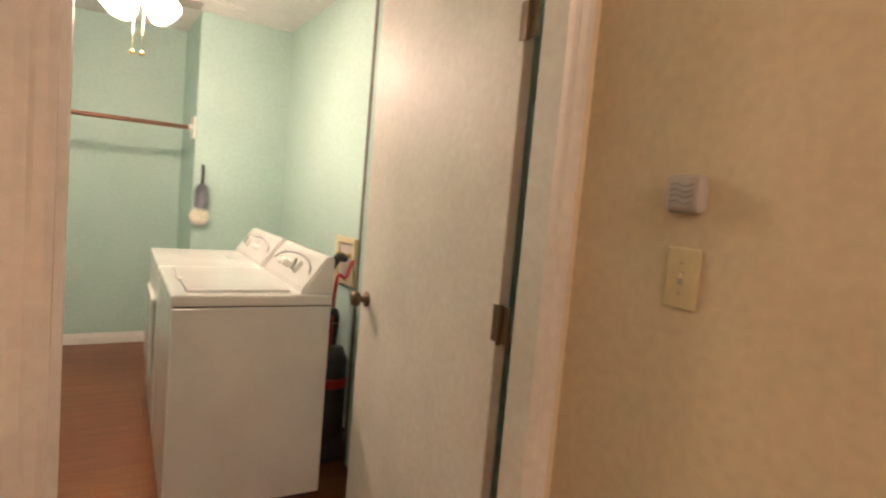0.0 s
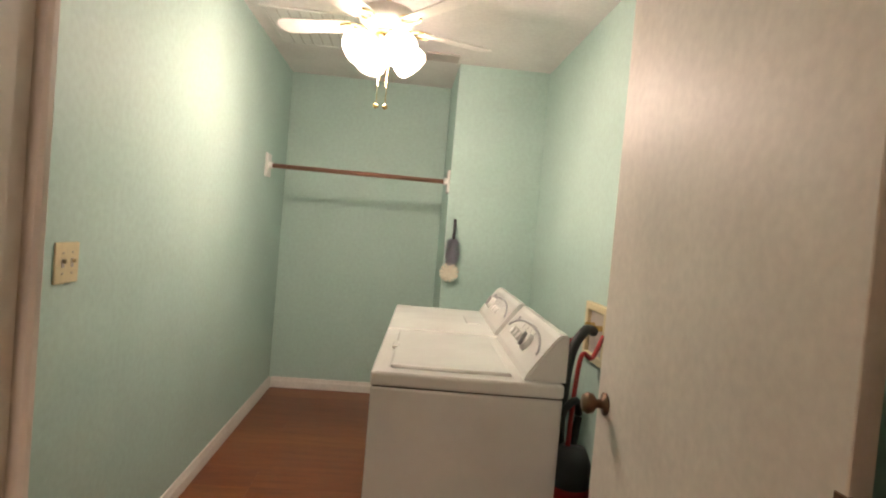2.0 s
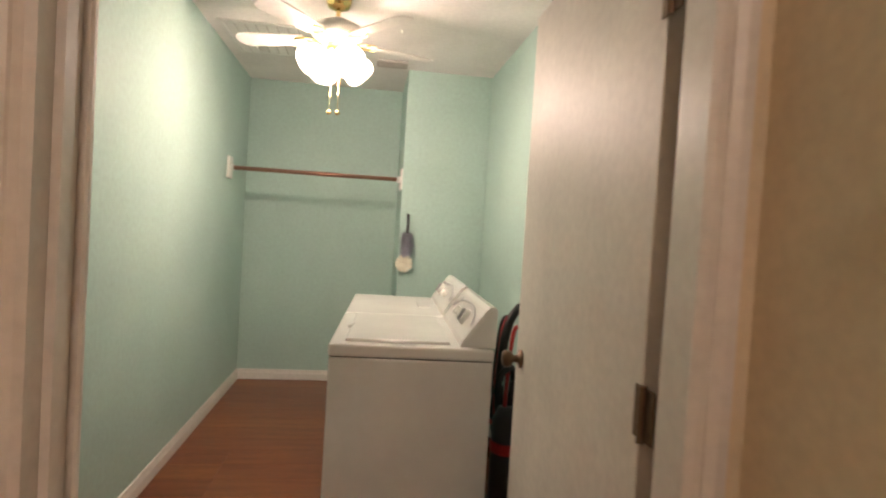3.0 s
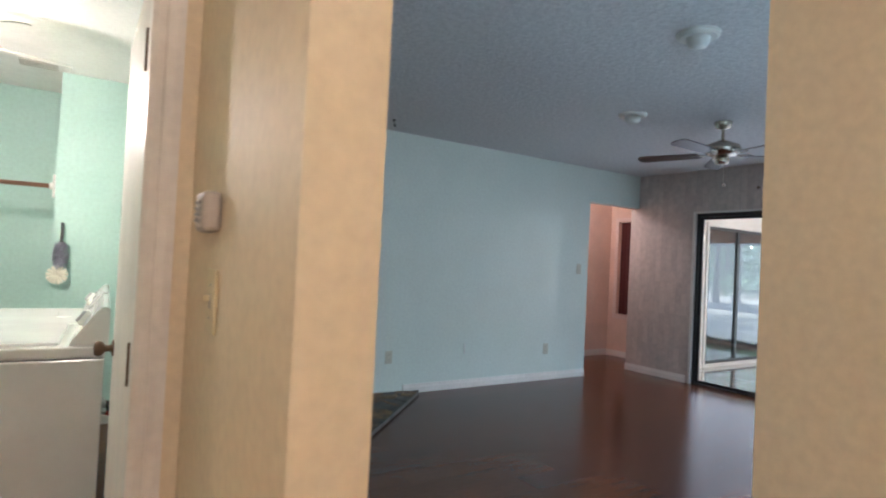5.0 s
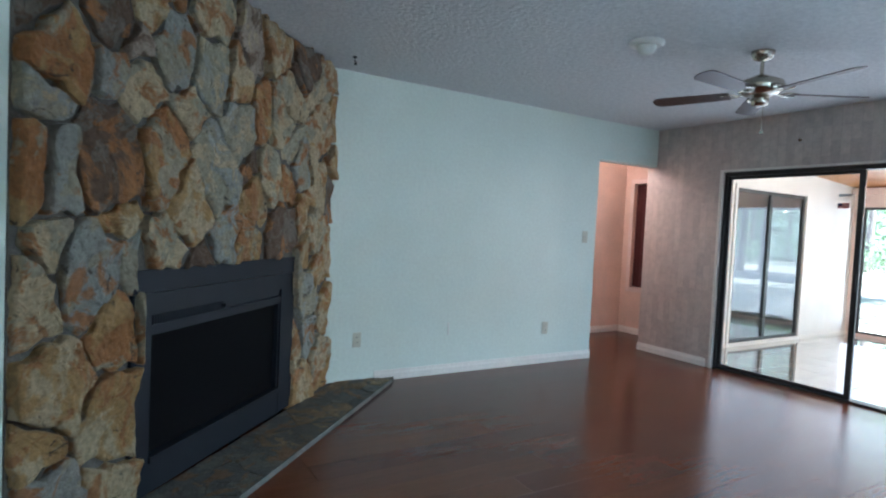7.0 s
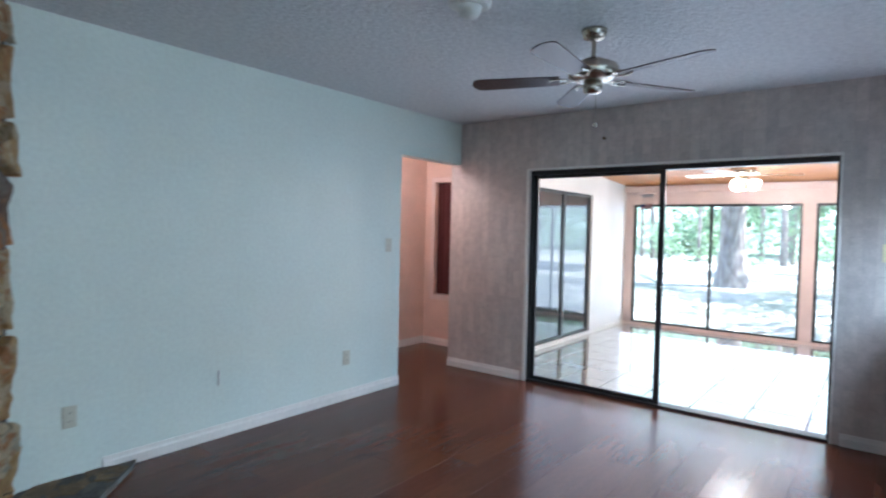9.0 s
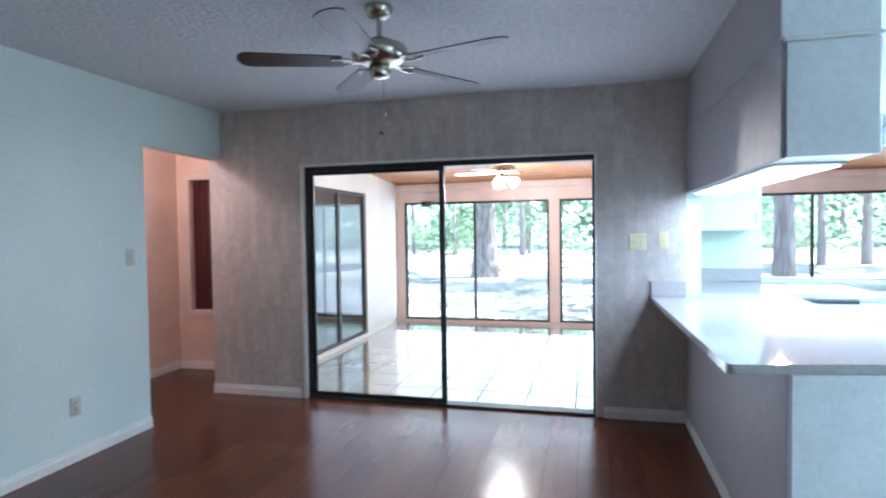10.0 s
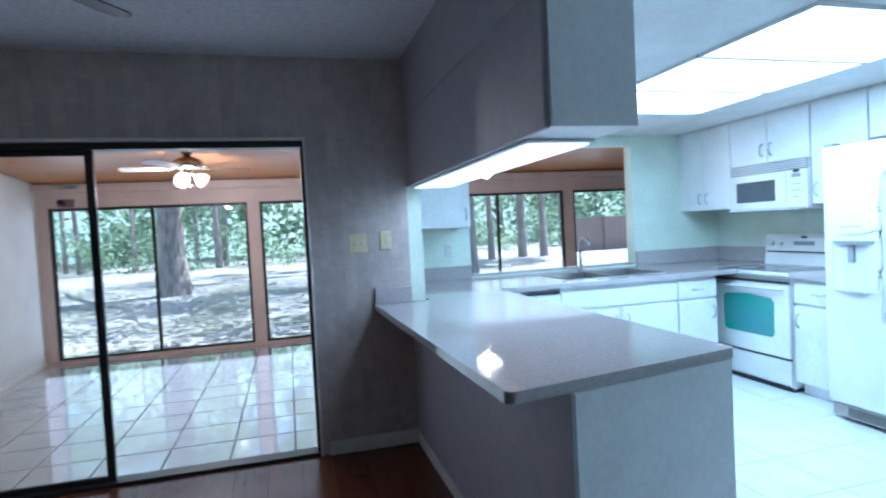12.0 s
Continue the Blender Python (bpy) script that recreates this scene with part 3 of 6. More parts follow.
# ---- laundry ----
def appliance(name, y0, y1, label, dryer):
    """A top-deck laundry machine whose controls stand at the wall side and face the room."""
    x0, x1 = -0.146, 0.478
    ob = thing(name, pose(0, 0, 0), label, "washing machine" if not dryer else "tumble dryer")
    part("body", box(x0, x1, y0, y1, LZ + 0.025, 0.8215, 0.008, seg=2), M_APPL, ob)
    part("plinth", box(x0 + 0.03, x1 - 0.03, y0 + 0.03, y1 - 0.03, LZ, LZ + 0.03), M_DARK, ob)
    part("top_deck", box(x0 - 0.004, x1 + 0.002, y0 - 0.003, y1 + 0.003, 0.8250, 0.872, 0.012, seg=3), M_APPL, ob, smooth=False)
    part("seam", box(x0 + 0.006, x1 - 0.006, y0 + 0.006, y1 - 0.006, 0.815, 0.828), M_DARK, ob)
    if dryer:
        part("lint_door", box(0.24, 0.31, y0 + 0.30, y1 - 0.30, 0.869, 0.876, 0.003), M_APPL, ob)
        part("front_door", box(x0 - 0.022, x0 - 0.002, y0 + 0.14, y1 - 0.14, 0.25, 0.68, 0.01, seg=2), M_APPL, ob)
    else:
        lid = part("lid", box(x0 + 0.055, 0.315, y0 + 0.06, y1 - 0.06, 0.868, 0.884, 0.008, seg=2), M_APPL, ob)
        part("lid_gap", box(x0 + 0.05, x0 + 0.0525, y0 + 0.065, y1 - 0.065, 0.872, 0.8732), M_GREYTRIM, lid)
        part("lid_gap", box(0.3175, 0.320, y0 + 0.05, y1 - 0.05, 0.872, 0.8732), M_GREYTRIM, lid)
        part("lid_grip", box(x0 + 0.045, x0 + 0.07, (y0 + y1) / 2 - 0.05, (y0 + y1) / 2 + 0.05, 0.874, 0.888, 0.005, seg=2), M_APPL, lid)
    prof = [(0.350, 0.872), (0.360, 0.896), (0.447, 1.016), (0.462, 1.030), (0.482, 1.030), (0.490, 1.018), (0.490, 0.872)]
    bm = prism(prof, y1 - y0 - 0.05, lambda u, v, w: (u, y0 + 0.025 + w, v))
    bmesh.ops.bevel(bm, geom=[e for e in bm.edges if abs(e.verts[0].co.y - e.verts[1].co.y) < 1e-4], offset=0.008, segments=2, affect="EDGES")
    con = part("console", bm, M_APPL, ob)
    way = Vector((0.447 - 0.360, 0, 1.016 - 0.896)).normalized()
    out = Vector((-way.z, 0, way.x))
    mid = Vector((0.4035, (y0 + y1) / 2, 0.956))
    def on(u, v, w=0.0):
        return mid + Vector((0, 1, 0)) * u + way * v + out * w
    span = (y1 - y0) / 2 - 0.07
    pts = [on(span * math.cos(a), 0.035 * math.sin(a) - 0.03 + 0.05 * abs(math.sin(a)), 0.002) for a in [math.pi * (0.08 + 0.84 * i / 10) for i in range(11)]]
    part("grey_arc", hose(pts, 0.0055, steps=2), M_GREYTRIM, con)
    for u in ((0.02, 0.09, 0.16) if not dryer else (-0.08, 0.0)):
        bm = tube(on(u, -0.012), on(u, -0.012, 0.014), 0.020, 0.017, 18)
        part("small_knob", bm, M_WHITEPL, con, smooth=False)
    u = 0.19 if dryer else -0.12
    dial = part("dial", tube(on(u, -0.005), on(u, -0.005, 0.02), 0.036, 0.032, 24), M_WHITEPL, con)
    q = bmesh.new()
    box(-0.006, 0.006, -0.03, 0.03, 0.0, 0.016, 0.002, bm=q)
    bmesh.ops.transform(q, verts=q.verts, matrix=Matrix.Translation(on(u, -0.005, 0.018)) @ out.to_track_quat("Z", "Y").to_matrix().to_4x4() @ pose(0, 0, 0, 0, 0, 35))
    part("dial_grip", q, M_GREYTRIM, con)
    part("emblem", tube(on(0.25 if not dryer else 0.28, 0.045), on(0.25 if not dryer else 0.28, 0.045, 0.003), 0.009, seg=12), M_GREYTRIM, con)
    for k in range(4):
        part("print_bar", box(-0.012, 0.012, -0.001, 0.001, 0, 0.001, bm=None), M_GREYTRIM, con).matrix_world = \
            Matrix.Translation(on(-0.12 + 0.07 * k, 0.03, 0.001)) @ out.to_track_quat("Z", "Y").to_matrix().to_4x4() @ pose(0, 0, 0, 0, 0, 90)
    ob.matrix_world = pose(-0.146, 2.075, 0, 0, 0, -2.5) @ pose(0.146, -2.075, 0)
    return ob


appliance("washing_machine", 2.075, 2.862, "white enamel top-loading washer with angled rear controls, beside the dryer", False)
appliance("tumble_dryer", 2.882, 3.72, "white enamel dryer with angled rear controls, beside the washer", True)


def hung_door():
    """A flat slab, swung open into the laundry."""
    ob = thing("door_1", pose(0.484, 0.912, 0.0, 0, 0, -0.5), "open flat white door with bronze knob, swung into the laundry room", "door", kind="structure")
    part("slab", box(-0.002, 0.033, 0.0, 0.87, 0.012, 2.035, 0.002), M_DOOR, ob)
    for s, x in ((-1, -0.002), (1, 0.033)):
        bm = bmesh.new()
        lathe([(0.030, 0), (0.030, 0.005), (0.013, 0.009), (0.012, 0.026), (0.026, 0.036), (0.029, 0.050), (0.022, 0.061), (0.004, 0.064)], 20, bm)
        bmesh.ops.transform(bm, verts=bm.verts, matrix=pose(x, 0.81, 0.915, 0, 90 * s, 0))
        part("door_knob", bm, M_OLDBRASS, ob, "round aged bronze knob", smooth=True)
    part("latch_plate", box(0.005, 0.026, 0.869, 0.8725, 0.885, 0.945), M_OLDBRASS, ob)
    for z in (0.22, 1.005, 1.77):
        h = part("hinge", box(-0.007, -0.003, -0.055, 0.016, z - 0.048, z + 0.048, 0.001), M_OLDBRASS, ob, "worn bronze butt hinge")
        part("hinge_pin", tube((-0.010, -0.020, z - 0.052), (-0.010, -0.020, z + 0.052), 0.007, seg=12), M_OLDBRASS, h)
    return ob


hung_door()


def casing(bm_list, x0, x1, top, yf, out, w=0.068):
    """A moulded door casing on the plane yf."""
    prof = [(0, 0), (0, 0.010), (0.012, 0.016), (0.026, 0.016), (0.034, 0.012), (0.050, 0.018), (w, 0.018), (w, 0)]
    for sx, e in ((x0, -1), (x1, 1)):
        part("door_casing", prism(prof, top + w, lambda u, v, h, sx=sx, e=e: (sx + e * u, yf + out * v, h)), M_TRIM, bm_list)
    part("door_casing", prism(prof, x1 - x0, lambda u, v, h: (x0 + h, yf + out * v, top + u)), M_TRIM, bm_list)


frame_1 = thing("door_frame_1", pose(0, 0, 0), "white painted moulded door casing and jamb round the laundry doorway", "door frame", kind="structure")
casing(frame_1, -0.465, 0.466, 2.045, 0.75, -1)
part("door_casing", box(-0.523, -0.453, 0.861, 0.878, LZ, 2.11, 0.004), M_TRIM, frame_1)
part("door_casing", box(-0.453, 0.50, 0.861, 0.878, 2.045, 2.11, 0.004), M_TRIM, frame_1)
for a, b, c in ((-0.485, -0.467, 0.859), (0.468, 0.484, 0.829)):
    part("jamb", box(a, b, 0.751, c, 0, 2.058), M_TRIM, frame_1)
part("jamb_head", box(-0.466, 0.467, 0.751, 0.859, 2.045, 2.058), M_TRIM, frame_1)
part("door_stop", box(-0.466, -0.453, 0.785, 0.815, 0, 2.044), M_TRIM, frame_1)


def ceiling_fan(name, x, y, ceil, drop, blades, start, length, metal, blade_mat, label, tilt=0.0, shades=0, shade_mat=None, shade_drop=0.0, chains=1, housing=None, shade_size=1.0):
    ob = thing(name, pose(x, y, ceil), label, "ceiling fan")
    part("canopy", lathe([(0.068, 0.0), (0.068, -0.012), (0.055, -0.045), (0.022, -0.058)], 28), metal, ob, smooth=True)
    part("down_rod", tube((0, 0, -0.05), (0, 0, -drop), 0.012), metal, ob)
    part("motor_housing", lathe([(0.03, -drop + 0.015), (0.062, -drop), (0.125, -drop - 0.028), (0.135, -drop - 0.05), (0.130, -drop - 0.085), (0.09, -drop - 0.11), (0.05, -drop - 0.118)], 36),
         housing or metal, ob, smooth=True)
    part("switch_cup", lathe([(0.05, -drop - 0.115), (0.052, -drop - 0.15), (0.045, -drop - 0.172), (0.012, -drop - 0.18)], 24), metal, ob, smooth=True)
    zb = -drop - 0.105
    for k in range(blades):
        m = pose(0, 0, zb, 0, 0, start + 360 / blades * k)
        bm = bmesh.new()
        box(0.075, 0.135, -0.018, 0.018, -0.003, 0.003, 0.002, bm=bm)
        for sy in (-1, 1):
            hose([(0.12, sy * 0.010, 0), (0.15, sy * 0.036, 0.002), (0.19, sy * 0.042, 0.003), (0.225, sy * 0.026, 0.003)], 0.006, bm=bm, seg=6, steps=3)
        arm = part("blade_iron", bm, metal, ob)
        arm.matrix_local = m
        out = [(0.175, -0.050)] + [(0.175 + (length - 0.175 - 0.055) * i / 4, -0.052 - 0.013 * i / 4) for i in range(1, 5)]
        out += [(length - 0.055 + 0.055 * math.sin(a), -0.065 * math.cos(a)) for a in [math.pi * i / 8 for i in range(1, 8)]]
        out += [(u, -v) for u, v in reversed(out[:5])]
        bl = part("blade", prism(out, 0.006, lambda u, v, w: (u, v, w + 0.003)), blade_mat, ob)
        bl.matrix_local = m @ pose(0, 0, 0, 11, 0, 0)
    zs = -drop - 0.17
    for k in range(shades):
        a = 2 * math.pi * (k + 0.35) / shades
        way = Vector((math.cos(a) * 0.80, math.sin(a) * 0.80, -0.62)).normalized()
        base = Vector((math.cos(a) * 0.035, math.sin(a) * 0.035, zs + 0.02))
        part("lamp_arm", tube(base, base + way * 0.05, 0.014), metal, ob)
        bm = lathe([(0.024, 0.0), (0.036, 0.012), (0.064, 0.04), (0.080, 0.08), (0.083, 0.11), (0.07, 0.132), (0.02, 0.14)], 20)
        bmesh.ops.transform(bm, verts=bm.verts, matrix=Matrix.Translation(base + way * 0.04) @ way.to_track_quat("Z", "Y").to_matrix().to_4x4() @ Matrix.Scale(shade_size, 4))
        part("shade", bm, shade_mat, ob, "lit opal glass shade", smooth=True)
    for k in range(chains):
        cx = 0.022 - 0.044 * k
        z1 = zs - shade_drop
        part("pull_chain", tube((cx, -0.01, zs + 0.0), (cx, -0.01, z1), 0.0022, seg=6), M_BRASS if shades else metal, ob)
        part("chain_pull", lathe([(0.004, 0.012), (0.013, 0.006), (0.014, -0.006), (0.004, -0.012)], 12, at=(cx, -0.01, z1)), M_BRASS if shades else metal, ob)
    return ob


ceiling_fan("ceiling_fan", -0.24, 3.02, CEIL, 0.115, 5, 20, 0.56, M_BRASS, M_BLADEW, "white-bladed brass ceiling fan with lit opal glass shades", shades=4, shade_mat=M_GLOBE, shade_drop=0.31, chains=2, housing=M_BLADEW)
ceiling_fan("ceiling_fan", 4.613, 1.9, CEIL, 0.16, 5, 39, 0.66, M_NICKEL, M_BLADE, "nickel ceiling fan with dark walnut blades in the living room", shade_drop=0.17)
ceiling_fan("ceiling_fan", 8.75, 1.9, 2.285, 0.075, 5, 12, 0.62, M_NICKEL, M_BLADEW, "porch ceiling fan with pale blades and lit shades", shades=3, shade_mat=M_GLOBE2, shade_drop=0.1, shade_size=0.8)


ceiling_fan("ceiling_fan", 8.75, -1.05, 2.285, 0.075, 5, 40, 0.62, M_NICKEL, M_BLADEW, "porch ceiling fan with pale blades and lit shades", shades=3, shade_mat=M_GLOBE2, shade_drop=0.1, shade_size=0.8)


def grille(name, x0, x1, y0, y1, z, n, label, mat):
    ob = thing(name, pose(0, 0, 0), label, "vent")
    t = 0.028
    for q in ((x0, x1, y0, y0 + t), (x0, x1, y1 - t, y1), (x0, x0 + t, y0 + t, y1 - t), (x1 - t, x1, y0 + t, y1 - t)):
        part("frame", box(*q, z - 0.012, z - 0.001, 0.002), mat, ob)
    part("backing", box(x0 + t, x1 - t, y0 + t, y1 - t, z - 0.004, z - 0.001), M_GREYPL, ob)
    for i in range(n):
        x = x0 + t + (x1 - x0 - 2 * t) * (i + 0.5) / n
        part("slat", box(x - 0.028, x + 0.028, y0 + t, y1 - t, z - 0.010, z - 0.006), mat, ob)
    return ob


grille("return_vent", -0.98, -0.42, 3.50, 4.13, CEIL, 8, "white slatted return air grille in the laundry ceiling", M_WHITEPL)
grille("supply_vent", -0.02, 0.20, 4.00, 4.16, CEIL, 3, "small grey supply vent in the laundry ceiling", M_GREYPL)

rod = thing("hanging_rod", pose(0, 0, 0), "brown steel clothes rod on white wall brackets", "clothes rod")
part("rod", tube((-1.038, 4.28, 1.69), (0.208, 4.28, 1.69), 0.016, seg=16), M_ROD, rod, smooth=True)
for x, s in ((-1.05, 1), (0.22, -1)):
    part("bracket", box(min(x, x + 0.018 * s), max(x, x + 0.018 * s), 4.22, 4.34, 1.61, 1.77, 0.004), M_WHITEPL, rod)
    part("socket", tube((x + 0.015 * s, 4.28, 1.69), (x + 0.04 * s, 4.28, 1.69), 0.024, seg=16), M_WHITEPL, rod)

duster = thing("duster", pose(0.275, 4.178, 1.43), "grey-blue fluffy microfibre duster hanging on the wall", "duster")
part("handle", hose([(0, 0, 0.0), (0.003, -0.006, -0.06), (0, -0.004, -0.14)], 0.011), M_GREYBODY, duster)
bm = bmesh.new()
rnd = random.Random(4)
for i in range(700):
    z = -0.13 - 0.17 * rnd.random()
    a = rnd.random() * 6.283
    r = 0.058 * (1 - 0.25 * abs((z + 0.215) / 0.085))
    p = Vector((0.0, -0.004, z))
    d = Vector((math.cos(a), math.sin(a) * 0.62, rnd.uniform(-0.5, 0.3))).normalized()
    side = d.cross(Vector((0, 0, 1))).normalized() * 0.006
    bm.faces.new([bm.verts.new(q) for q in (p - side, p + side, p + d * r + side * 0.6 + Vector((0, 0, -0.012)), p + d * r - side * 0.6 + Vector((0, 0, -0.012)))])
part("duster_head", bm, M_DUST, duster)
puff = thing("cotton_duster", pose(0.262, 4.172, 1.06), "cream cotton mop head hanging below the grey duster", "duster")
part("cord", hose([(0.01, 0.004, 0.09), (0.004, 0.0, 0.05), (0, 0, 0)], 0.004), M_FLUFF, puff)
bm = bmesh.new()
for i in range(26):
    a = 2 * math.pi * i / 26 + rnd.uniform(-0.08, 0.08)
    hose([(0, -0.01, 0), (0.035 * math.cos(a), -0.018, 0.035 * math.sin(a)), (0.066 * math.cos(a), -0.012 - 0.012 * rnd.random(), 0.066 * math.sin(a))], 0.007, bm=bm, seg=5, steps=2)
part("strands", bm, M_FLUFF, puff)


def switch_plate(name, m, gangs, label, mat=M_IVORY, outlet=False):
    """A wall plate in the xz plane of its own, that faces its -y."""
    ob = thing(name, m, label, "light switch" if not outlet else "power outlet")
    w = 0.036 + 0.023 * (gangs - 1)
    part("plate", box(-w, w, -0.007, 0.0, -0.060, 0.060, 0.004, seg=2), mat, ob)
    for g in range(gangs):
        x = (g - (gangs - 1) / 2) * 0.046
        if outlet:
            for z in (-0.022, 0.022):
                o = part("socket", tube((x, -0.006, z), (x, -0.010, z), 0.016, seg=14), mat, ob)
                part("slot", box(x - 0.007, x - 0.005, -0.0107, -0.0095, z - 0.004, z + 0.006), M_DARK, o)
                part("slot", box(x + 0.005, x + 0.007, -0.0107, -0.0095, z - 0.004, z + 0.006), M_DARK, o)
        else:
            part("toggle_slot", box(x - 0.006, x + 0.006, -0.0082, -0.006, -0.013, 0.013), M_GREYPL, ob)
            part("toggle", box(x - 0.004, x + 0.004, -0.020, -0.006, 0.000, 0.011, 0.002), mat, ob)
            for z in (-0.030, 0.030):
                part("screw", tube((x, -0.0068, z), (x, -0.0085, z), 0.003, seg=8), M_GREYPL, ob)
    return ob


switch_plate("switch_plate", pose(-1.05, 1.98, 1.15, 0, 0, 90), 2, "ivory double light switch on the mint wall")
switch_plate("switch_plate", pose(0.57, 0.455, 1.195, 0, 0, -90), 1, "ivory light switch on the cream hall wall")
switch_plate("switch_plate", pose(5.386, 4.10, 1.273), 1, "white light switch on the pale aqua wall", M_ALMOND)
switch_plate("switch_plate", pose(6.45, 0.585, 1.33, 0, 0, -90), 2, "ivory double switch on the taupe wallpaper")
switch_plate("switch_plate", pose(6.45, 0.405, 1.34, 0, 0, -90), 1, "ivory single switch on the taupe wallpaper")
switch_plate("wall_outlet", pose(2.895, 4.10, 0.356), 1, "white outlet low on the pale aqua wall", M_ALMOND, True)
switch_plate("wall_outlet", pose(4.906, 4.10, 0.35), 1, "white outlet low on the pale aqua wall", M_ALMOND, True)
switch_plate("wall_outlet", pose(7.75, -0.38, 1.20, 0, 0, -90), 1, "white outlet above the kitchen worktop", M_WHITEPL, True)
strip = thing("cable_plate", pose(3.77, 4.10, 0.40), "thin white cable cover on the pale aqua wall", "cable cover")
part("cover", box(-0.006, 0.006, -0.010, 0, -0.055, 0.055, 0.002), M_WHITEPL, strip)
chime = thing("door_chime", pose(0.57, 0.455, 1.36, 0, 0, -90), "grey louvred door chime on the cream hall wall", "door chime")
part("case", box(-0.037, 0.037, -0.036, 0, -0.038, 0.038, 0.017, seg=4), M_GREYPL, chime)
for k in range(4):
    pts = [(-0.025 + 0.05 * i / 8, -0.0365, 0.016 - 0.011 * k + 0.003 * math.sin(i * 0.9)) for i in range(9)]
    part("louvre", hose(pts, 0.002, steps=1, seg=5), M_GREYTRIM, chime)

hookup = thing("washer_outlet_box", pose(0.855, 2.80, 0.93), "cream framed washer hookup box in the mint wall", "outlet box")
for q in ((-0.025, 0.0, -0.14, 0.14, 0.10, 0.135), (-0.025, 0.0, -0.14, 0.14, -0.135, -0.10), (-0.025, 0.0, -0.14, -0.105, -0.10, 0.10), (-0.025, 0.0, 0.105, 0.14, -0.10, 0.10)):
    part("frame", box(*q, 0.003), M_IVORY, hookup)
part("back", box(-0.006, -0.001, -0.105, 0.105, -0.10, 0.10), M_GREYPL, hookup)
for y in (-0.05, 0.05):
    part("valve", tube((-0.006, y, 0.03), (-0.05, y, 0.03), 0.013), M_BRASS, hookup)
for k, (mat, lab, y, r) in enumerate(((M_BLACKH, "black rubber drain hose looped behind the washer", 2.62, 0.022), (M_REDH, "red rubber hot water hose behind the washer", 2.68, 0.011),
                                      (M_BLACKH, "black rubber cold water hose behind the washer", 2.74, 0.011), (M_REDH, "red rubber hose loop behind the washer", 2.50, 0.010))):
    h = thing("water_hose", pose(0, 0, 0), lab, "hose", "washer hoses")
    pts = [(0.80, y + 0.1, 0.95), (0.74, y + 0.04, 0.96 - 0.03 * k), (0.675, y, 0.86), (0.64, y - 0.05, 0.62 - 0.05 * k), (0.66, y - 0.02, 0.42 - 0.05 * k), (0.70, y + 0.08, 0.34), (0.60, y + 0.1, 0.42), (0.49, y + 0.06, 0.48)]
    part("tube", hose(pts, r, seg=10), mat, h, smooth=True)
    part("coupling", tube((0.49, y + 0.06, 0.48), (0.52, y + 0.065, 0.475), r * 1.4, seg=12), M_STEEL, h)
vac = thing("upright_vacuum", pose(0.66, 2.44, LZ), "dark upright vacuum with red trim between washer and wall", "vacuum cleaner")
part("base", box(-0.10, 0.10, -0.12, 0.14, 0.0, 0.10, 0.03, seg=3), M_GREYBODY, vac)
part("canister", lathe([(0.06, 0.08), (0.075, 0.12), (0.075, 0.50), (0.05, 0.56)], 20), M_GREYBODY, vac, smooth=True)
part("red_band", lathe([(0.077, 0.36), (0.080, 0.37), (0.080, 0.40), (0.077, 0.41)], 20), M_REDH, vac)
part("handle", hose([(0.0, 0.02, 0.5), (0.02, 0.05, 0.6), (0.03, 0.06, 0.68), (0.0, 0.02, 0.74), (-0.05, 0.0, 0.7), (-0.06, 0.0, 0.62)], 0.016), M_BLACKH, vac, smooth=True)

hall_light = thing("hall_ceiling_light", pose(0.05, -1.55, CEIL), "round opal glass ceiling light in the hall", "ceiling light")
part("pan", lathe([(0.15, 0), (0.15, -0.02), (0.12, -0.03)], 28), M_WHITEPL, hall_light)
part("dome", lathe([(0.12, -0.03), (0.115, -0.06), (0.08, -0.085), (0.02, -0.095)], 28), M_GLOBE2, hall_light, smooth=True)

# ---- living room ----
FA, FB = Vector((0.80, 2.17, 0)), Vector((2.62, 4.10, 0))
FU = (FB - FA).normalized()
FN = Vector((FU.y, -FU.x, 0))
FL = (FB - FA).length
def fp(u, z, w):
    return FA + FU * u + FN * w + Vector((0, 0, z))


fire = thing("fireplace", pose(0, 0, 0), "corner fireplace of rough tan ledge stones with black steel insert", "fireplace")
for u0, u1, z0, z1 in ((2.07, FL - 0.004, 0, CEIL), (0.59, 2.07, 1.05, CEIL), (0.036, 0.59, 0, CEIL)):
    chimney = part("chimney_breast", prism([(u0, z0), (u1, z0), (u1, z1), (u0, z1)], 0.06, lambda u, v, w: fp(u, v, w - 0.062)), M_MORTAR, fire, "grey-brown mortar bed")
tagged(part("wall_living_corner", prism([(-0.06, 0), (0.033, 0), (0.033, CEIL - 0.002), (-0.06, CEIL - 0.002)], 0.05, lambda u, v, w: fp(u, v, w - 0.055)), M_AQUA), kind="structure")
B0, B1, BT = 0.585, 2.075, 1.058
G0, G1, GB, GT = 0.705, 1.90, 0.20, 0.77
def plate(name, u0, u1, z0, z1, w0, w1, mat, parent, label=""):
    return part(name, prism([(u0, z0), (u1, z0), (u1, z1), (u0, z1)], w1 - w0, lambda u, v, w: fp(u, v, w + w0)), mat, parent, label)


